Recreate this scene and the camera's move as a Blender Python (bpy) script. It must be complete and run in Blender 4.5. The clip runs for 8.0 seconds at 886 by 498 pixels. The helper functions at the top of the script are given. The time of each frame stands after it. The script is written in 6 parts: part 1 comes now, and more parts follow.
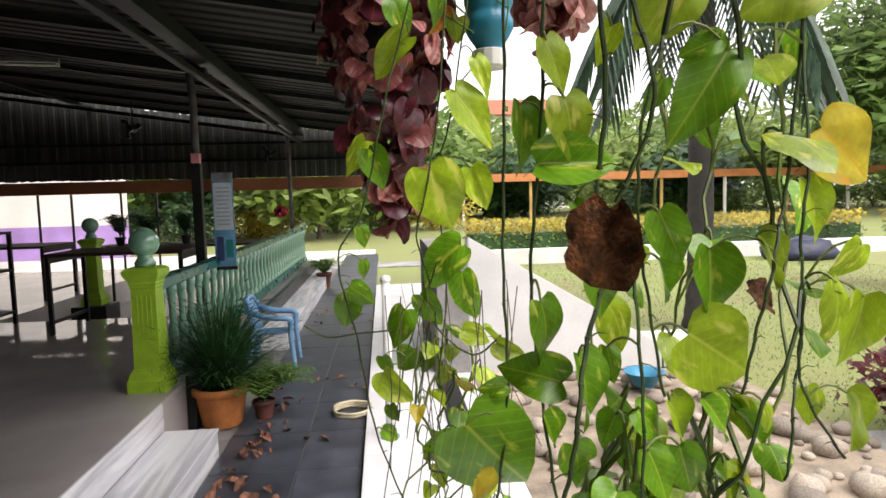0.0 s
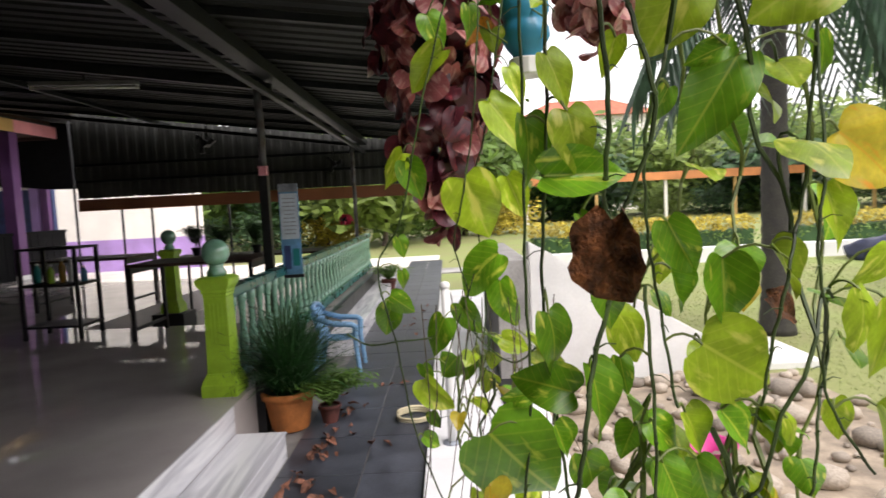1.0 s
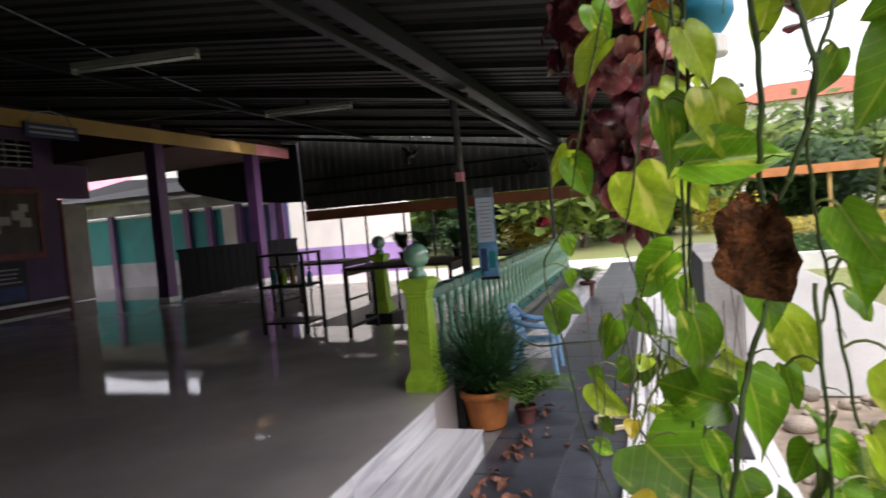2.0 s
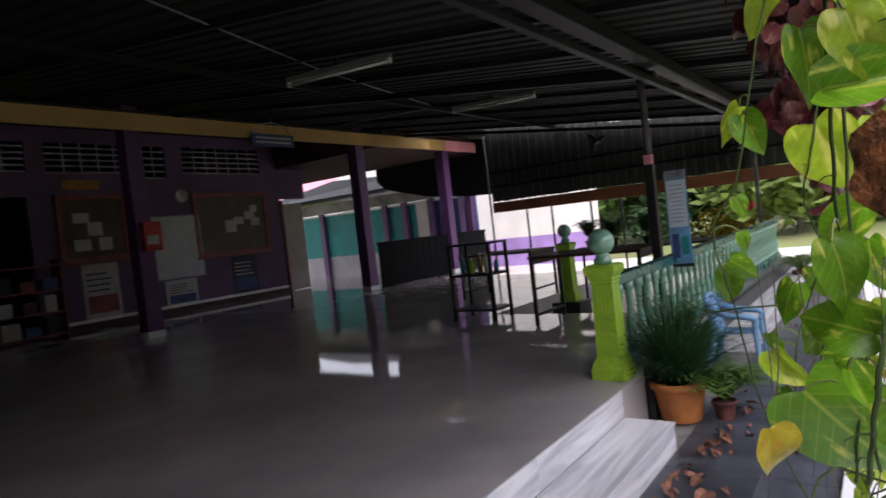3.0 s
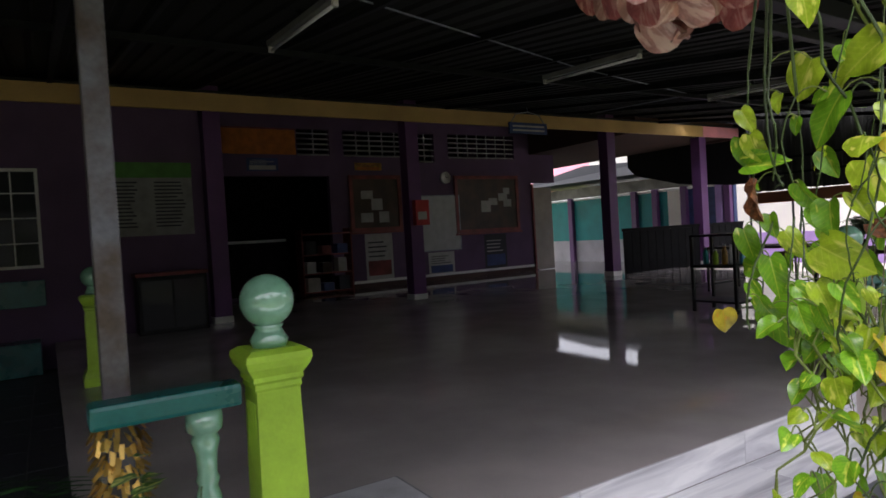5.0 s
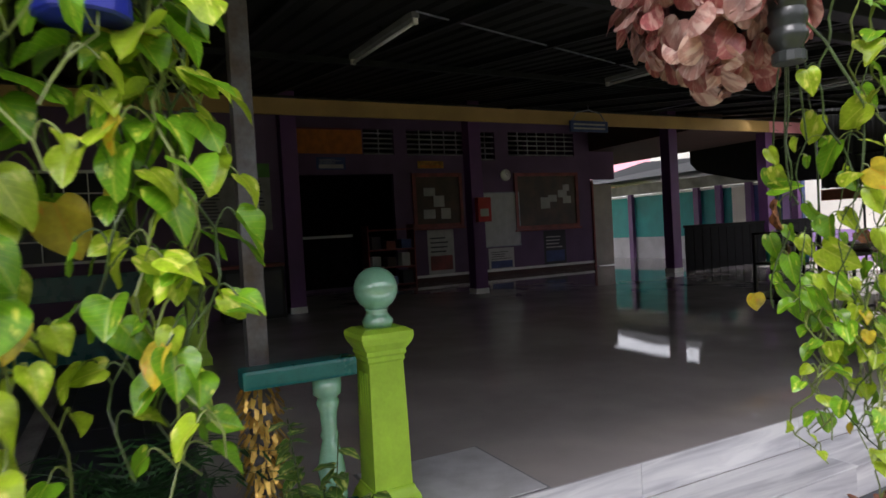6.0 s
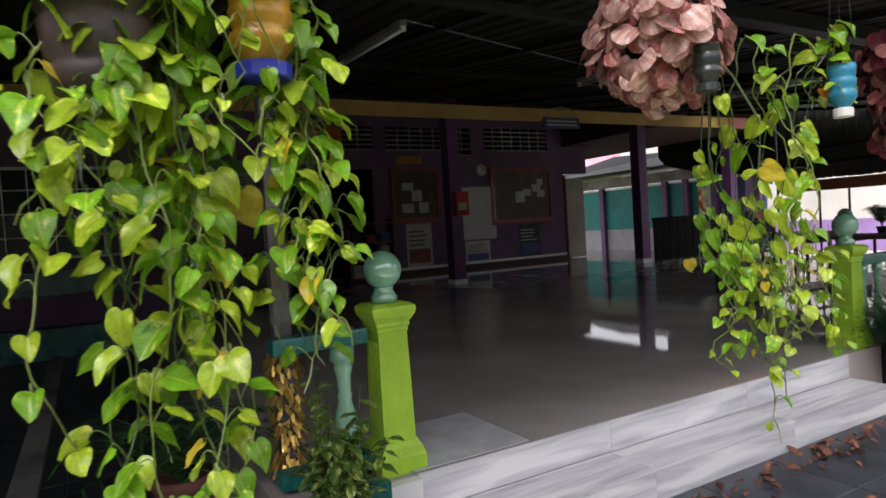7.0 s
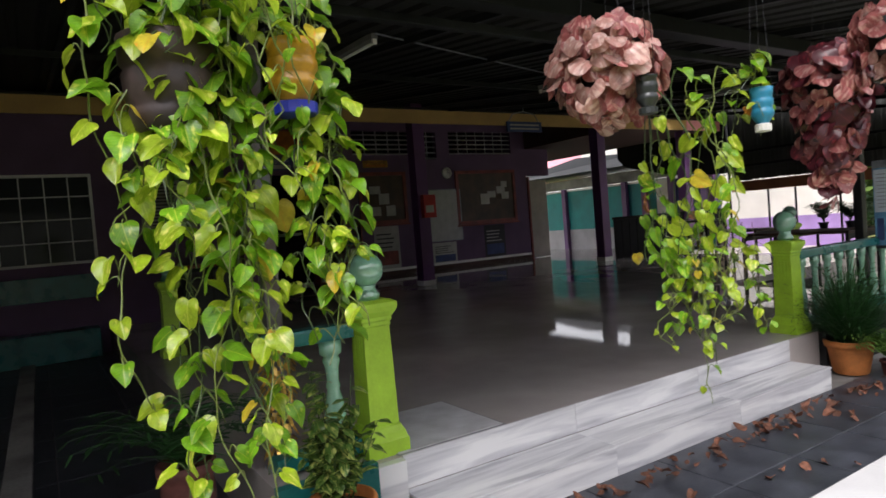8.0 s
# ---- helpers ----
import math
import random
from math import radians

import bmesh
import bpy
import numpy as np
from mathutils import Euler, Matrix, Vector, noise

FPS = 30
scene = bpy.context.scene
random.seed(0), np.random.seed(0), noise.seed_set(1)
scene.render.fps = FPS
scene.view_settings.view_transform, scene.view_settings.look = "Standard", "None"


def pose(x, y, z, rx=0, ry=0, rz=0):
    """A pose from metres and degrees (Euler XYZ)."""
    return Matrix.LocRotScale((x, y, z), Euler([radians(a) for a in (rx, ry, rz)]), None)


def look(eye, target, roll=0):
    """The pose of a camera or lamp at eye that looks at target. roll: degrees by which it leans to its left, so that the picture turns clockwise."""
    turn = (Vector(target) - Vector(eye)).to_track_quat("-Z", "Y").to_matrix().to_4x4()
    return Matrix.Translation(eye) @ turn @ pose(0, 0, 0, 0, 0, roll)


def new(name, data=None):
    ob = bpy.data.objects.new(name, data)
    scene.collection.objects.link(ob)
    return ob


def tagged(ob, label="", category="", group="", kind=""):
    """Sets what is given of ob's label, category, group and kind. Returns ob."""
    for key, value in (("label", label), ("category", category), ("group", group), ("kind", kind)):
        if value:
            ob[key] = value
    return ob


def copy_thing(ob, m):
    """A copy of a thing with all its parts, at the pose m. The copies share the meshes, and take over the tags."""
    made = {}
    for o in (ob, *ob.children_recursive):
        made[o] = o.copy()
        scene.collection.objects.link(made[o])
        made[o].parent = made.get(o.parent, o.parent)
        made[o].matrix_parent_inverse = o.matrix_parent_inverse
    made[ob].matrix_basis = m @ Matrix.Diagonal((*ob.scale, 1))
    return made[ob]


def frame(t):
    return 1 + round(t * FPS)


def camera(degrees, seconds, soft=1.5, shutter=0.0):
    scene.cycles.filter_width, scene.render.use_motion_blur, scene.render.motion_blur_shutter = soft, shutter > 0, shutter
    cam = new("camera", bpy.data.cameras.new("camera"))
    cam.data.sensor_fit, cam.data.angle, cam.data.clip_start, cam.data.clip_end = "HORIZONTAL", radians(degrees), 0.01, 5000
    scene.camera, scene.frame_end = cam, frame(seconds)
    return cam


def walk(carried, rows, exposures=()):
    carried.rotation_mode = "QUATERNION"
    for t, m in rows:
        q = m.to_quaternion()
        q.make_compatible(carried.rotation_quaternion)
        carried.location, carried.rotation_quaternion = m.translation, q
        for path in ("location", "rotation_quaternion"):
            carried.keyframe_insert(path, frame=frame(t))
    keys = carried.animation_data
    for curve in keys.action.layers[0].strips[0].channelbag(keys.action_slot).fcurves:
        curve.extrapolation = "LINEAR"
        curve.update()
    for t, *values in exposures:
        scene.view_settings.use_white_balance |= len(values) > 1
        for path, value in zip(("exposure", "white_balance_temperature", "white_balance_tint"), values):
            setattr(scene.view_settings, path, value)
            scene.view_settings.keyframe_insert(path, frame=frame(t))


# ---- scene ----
cam = camera(70.2, 8.0, soft=1.6, shutter=0.35)
PATH = [
    (0, (1.362, -4.193, 1.542), (1.547, -2.208, 1.374), -1.5),
    (0.5, (1.375, -4.2, 1.545), (1.526, -2.212, 1.385), -2.3),
    (1, (1.4, -4.206, 1.547), (1.38, -2.212, 1.403), -2.9),
    (1.5, (1.429, -4.193, 1.548), (1.123, -2.22, 1.428), -3.7),
    (2, (1.445, -4.194, 1.54), (0.809, -2.3, 1.446), -4.9),
    (3.3, (1.534, -4.252, 1.493), (0.249, -2.721, 1.421), -6.3),
    (3.5, (1.571, -4.274, 1.488), (0.216, -2.806, 1.399), -6.0),
    (4, (1.703, -4.365, 1.483), (0.233, -3.015, 1.351), -4.8),
    (4.5, (1.867, -4.487, 1.481), (0.228, -3.343, 1.404), -4.0),
    (4.7, (1.924, -4.544, 1.482), (0.259, -3.438, 1.424), -3.7),
    (5.8, (2.209, -4.88, 1.509), (0.446, -3.938, 1.459), -3.2),
    (6, (2.279, -4.932, 1.51), (0.5, -4.02, 1.46), -3.2),
    (6.5, (2.472, -5.055, 1.496), (0.692, -4.144, 1.446), -3.0),
    (7, (2.6, -5.225, 1.484), (0.86, -4.241, 1.413), -3.6),
    (7.5, (2.728, -5.385, 1.486), (1.011, -4.364, 1.397), -5.2),
    (8, (2.813, -5.423, 1.49), (1.13, -4.344, 1.418), -4.5),
]
walk(cam, [(t, look(e, g, r)) for t, e, g, r in PATH], exposures=((0, 0.36, 6500, 16), (2, 0.22, 6250, 20), (3.5, 0.17, 5900, 23), (5, 0.12, 6050, 20), (8, 0.15, 6250, 16)))

# ---- world and sun: bright overcast sky ----
SKY = 1.9
world = bpy.data.worlds.new("world")
scene.world = world
world.use_nodes = True
wn, wl = world.node_tree.nodes, world.node_tree.links
sky = wn.new("ShaderNodeTexSky")
sky.sky_type = 'NISHITA'
sky.sun_disc = False
sky.sun_elevation = radians(51.3)
sky.sun_rotation = radians(132.8)
sky.air_density, sky.dust_density = 1.0, 3.0
cloud = wn.new("ShaderNodeTexNoise")
cloud.inputs["Scale"].default_value = 2.2
cloud.inputs["Detail"].default_value = 5
ramp = wn.new("ShaderNodeValToRGB")
ramp.color_ramp.elements[0].position, ramp.color_ramp.elements[0].color = 0.3, (0.90, 0.90, 0.90, 1)
ramp.color_ramp.elements[1].position, ramp.color_ramp.elements[1].color = 0.65, (1.0, 0.985, 0.95, 1)
bg_sky, bg_cloud, mixer = wn.new("ShaderNodeBackground"), wn.new("ShaderNodeBackground"), wn.new("ShaderNodeMixShader")
bg_sky.inputs["Strength"].default_value = 0.10
bg_cloud.inputs["Strength"].default_value = SKY
mixer.inputs[0].default_value = 0.8
wl.new(sky.outputs[0], bg_sky.inputs["Color"])
wl.new(cloud.outputs["Fac"], ramp.inputs[0])
wl.new(ramp.outputs[0], bg_cloud.inputs["Color"])
wl.new(bg_sky.outputs[0], mixer.inputs[1])
wl.new(bg_cloud.outputs[0], mixer.inputs[2])
wl.new(mixer.outputs[0], wn["World Output"].inputs["Surface"])

sun_data = bpy.data.lights.new("sun", 'SUN')
sun_data.energy, sun_data.angle, sun_data.color = 2.4, radians(30), (1.0, 0.96, 0.9)
sun = new("sun", sun_data)
sun.matrix_world = look((27, -25, 46), (0, 0, 0))


# ---- materials ----
def mat(name, base, rough=0.6, metal=0.0, var=0.15, scale=6.0, fine=70.0, bump=0.08, tint=None, coat=0.0, per_object=0.0, per_island=0.0, subsurface=0.0):
    """A painted, mineral or plant surface with blotches, fine grain and relief."""
    m = bpy.data.materials.new(name)
    m.use_nodes = True
    n, l = m.node_tree.nodes, m.node_tree.links
    b = n["Principled BSDF"]
    b.inputs["Metallic"].default_value = metal
    b.inputs["Coat Weight"].default_value = coat
    tc = n.new("ShaderNodeTexCoord")
    big, small = n.new("ShaderNodeTexNoise"), n.new("ShaderNodeTexNoise")
    big.inputs["Scale"].default_value, big.inputs["Detail"].default_value = scale, 4
    small.inputs["Scale"].default_value, small.inputs["Detail"].default_value = fine, 3
    l.new(tc.outputs["Object"], big.inputs["Vector"])
    l.new(tc.outputs["Object"], small.inputs["Vector"])
    r = n.new("ShaderNodeValToRGB")
    dark = tint if tint else tuple(c * (1 - var * 1.6) for c in base)
    lite = tuple(min(1, c * (1 + var)) for c in base)
    r.color_ramp.elements[0].position, r.color_ramp.elements[0].color = 0.32, (*dark, 1)
    r.color_ramp.elements[1].position, r.color_ramp.elements[1].color = 0.68, (*lite, 1)
    l.new(big.outputs["Fac"], r.inputs[0])
    mx = n.new("ShaderNodeMix")
    mx.data_type, mx.blend_type = 'RGBA', 'MULTIPLY'
    mx.inputs["Factor"].default_value = min(1, var * 2)
    l.new(r.outputs[0], mx.inputs["A"])
    g = n.new("ShaderNodeValToRGB")
    g.color_ramp.elements[0].position, g.color_ramp.elements[0].color = 0.25, (0.6, 0.6, 0.6, 1)
    g.color_ramp.elements[1].position, g.color_ramp.elements[1].color = 0.7, (1, 1, 1, 1)
    l.new(small.outputs["Fac"], g.inputs[0])
    l.new(g.outputs[0], mx.inputs["B"])
    out = mx.outputs["Result"]
    if per_object or per_island:
        h = n.new("ShaderNodeHueSaturation")
        if per_object:
            src = n.new("ShaderNodeObjectInfo").outputs["Random"]
            amount = per_object
        else:
            src = n.new("ShaderNodeNewGeometry").outputs["Random Per Island"]
            amount = per_island
        mr = n.new("ShaderNodeMapRange")
        mr.inputs["To Min"].default_value, mr.inputs["To Max"].default_value = 1 - amount, 1 + amount
        l.new(src, mr.inputs["Value"])
        l.new(mr.outputs[0], h.inputs["Value"])
        l.new(out, h.inputs["Color"])
        out = h.outputs[0]
    l.new(out, b.inputs["Base Color"])
    rr = n.new("ShaderNodeMapRange")
    rr.inputs["To Min"].default_value, rr.inputs["To Max"].default_value = max(0.02, rough * 0.8), min(1, rough * 1.2)
    l.new(big.outputs["Fac"], rr.inputs["Value"])
    l.new(rr.outputs[0], b.inputs["Roughness"])
    if bump:
        bp = n.new("ShaderNodeBump")
        bp.inputs["Strength"].default_value = bump
        bp.inputs["Distance"].default_value = 0.01
        l.new(small.outputs["Fac"], bp.inputs["Height"])
        l.new(bp.outputs[0], b.inputs["Normal"])
    if subsurface:
        tr, ad = n.new("ShaderNodeBsdfTranslucent"), n.new("ShaderNodeMixShader")
        ad.inputs[0].default_value = subsurface
        l.new(out, tr.inputs["Color"])
        l.new(b.outputs[0], ad.inputs[1])
        l.new(tr.outputs[0], ad.inputs[2])
        l.new(ad.outputs[0], n["Material Output"].inputs["Surface"])
    return m


def marble(name):
    """White marble-look tile with long grey veins along its length."""
    m = mat(name, (0.78, 0.78, 0.8), 0.22, var=0.05, scale=3, bump=0.0)
    n, l = m.node_tree.nodes, m.node_tree.links
    b = n["Principled BSDF"]
    tc = n.new("ShaderNodeTexCoord")
    mp = n.new("ShaderNodeMapping")
    mp.inputs["Scale"].default_value = (8, 0.8, 8)
    oi = n.new("ShaderNodeObjectInfo")
    off = n.new("ShaderNodeMath")
    off.operation = 'MULTIPLY'
    off.inputs[1].default_value = 40
    l.new(oi.outputs["Random"], off.inputs[0])
    l.new(off.outputs[0], mp.inputs["Location"])
    l.new(tc.outputs["Object"], mp.inputs["Vector"])
    v = n.new("ShaderNodeTexNoise")
    v.inputs["Scale"].default_value, v.inputs["Detail"].default_value, v.inputs["Distortion"].default_value = 1.4, 6, 0.8
    l.new(mp.outputs[0], v.inputs["Vector"])
    r = n.new("ShaderNodeValToRGB")
    e = r.color_ramp.elements
    e[0].position, e[0].color = 0.30, (0.46, 0.46, 0.50, 1)
    e[1].position, e[1].color = 0.60, (0.85, 0.85, 0.86, 1)
    k = e.new(0.45)
    k.color = (0.66, 0.66, 0.69, 1)
    l.new(v.outputs["Fac"], r.inputs[0])
    l.new(r.outputs[0], b.inputs["Base Color"])
    return m


def leaf_mat(name, green, yellow, spots=0.55, translucent=0.3):
    """Waxy leaf, marbled with a paler colour, slightly translucent."""
    m = mat(name, green, 0.32, var=0.2, scale=2.5, fine=14, bump=0.03, per_object=0.28, subsurface=translucent)
    n, l = m.node_tree.nodes, m.node_tree.links
    hsv = [k for k in n if k.bl_idname == "ShaderNodeHueSaturation"][0]
    src = hsv.inputs["Color"].links[0].from_socket
    tc, v = n.new("ShaderNodeTexCoord"), n.new("ShaderNodeTexNoise")
    oi, ad = n.new("ShaderNodeObjectInfo"), n.new("ShaderNodeVectorMath")
    l.new(tc.outputs["Object"], ad.inputs[0])
    l.new(oi.outputs["Random"], ad.inputs[1])
    mp = n.new("ShaderNodeMapping")
    mp.inputs["Scale"].default_value = (5.5, 1.7, 3.5)
    l.new(ad.outputs[0], mp.inputs["Vector"])
    v.inputs["Scale"].default_value, v.inputs["Detail"].default_value = 1.0, 3
    l.new(mp.outputs[0], v.inputs["Vector"])
    r = n.new("ShaderNodeValToRGB")
    r.color_ramp.elements[0].position, r.color_ramp.elements[0].color = spots, (0, 0, 0, 1)
    r.color_ramp.elements[1].position, r.color_ramp.elements[1].color = spots + 0.12, (1, 1, 1, 1)
    l.new(v.outputs["Fac"], r.inputs[0])
    mx = n.new("ShaderNodeMix")
    mx.data_type = 'RGBA'
    l.new(r.outputs[0], mx.inputs["Factor"])
    l.new(src, mx.inputs["A"])
    mx.inputs["B"].default_value = (*yellow, 1)
    # pale midrib and faint side veins that run forward from it
    sep, across, along, vein = n.new("ShaderNodeSeparateXYZ"), n.new("ShaderNodeMath"), n.new("ShaderNodeMath"), n.new("ShaderNodeMath")
    across.operation, along.operation, vein.operation = 'ABSOLUTE', 'MULTIPLY_ADD', 'SINE'
    l.new(tc.outputs["Object"], sep.inputs[0])
    l.new(sep.outputs["X"], across.inputs[0])
    l.new(across.outputs[0], along.inputs[0])
    along.inputs[1].default_value = -0.75
    l.new(sep.outputs["Y"], along.inputs[2])
    times = n.new("ShaderNodeMath")
    times.operation = 'MULTIPLY'
    times.inputs[1].default_value = 46
    l.new(along.outputs[0], times.inputs[0])
    l.new(times.outputs[0], vein.inputs[0])
    rib, ribs = n.new("ShaderNodeMapRange"), n.new("ShaderNodeMapRange")
    rib.inputs["From Min"].default_value, rib.inputs["From Max"].default_value = 0.008, 0.026
    rib.inputs["To Min"].default_value, rib.inputs["To Max"].default_value = 0.45, 0.0
    ribs.inputs["From Min"].default_value, ribs.inputs["From Max"].default_value = 0.8, 1.0
    ribs.inputs["To Min"].default_value, ribs.inputs["To Max"].default_value = 0.0, 0.16
    l.new(across.outputs[0], rib.inputs["Value"])
    l.new(vein.outputs[0], ribs.inputs["Value"])
    most = n.new("ShaderNodeMath")
    most.operation = 'MAXIMUM'
    l.new(rib.outputs[0], most.inputs[0])
    l.new(ribs.outputs[0], most.inputs[1])
    veined = n.new("ShaderNodeMix")
    veined.data_type = 'RGBA'
    l.new(most.outputs[0], veined.inputs["Factor"])
    l.new(mx.outputs["Result"], veined.inputs["A"])
    veined.inputs["B"].default_value = (*yellow, 1)
    l.new(veined.outputs["Result"], hsv.inputs["Color"])
    return m


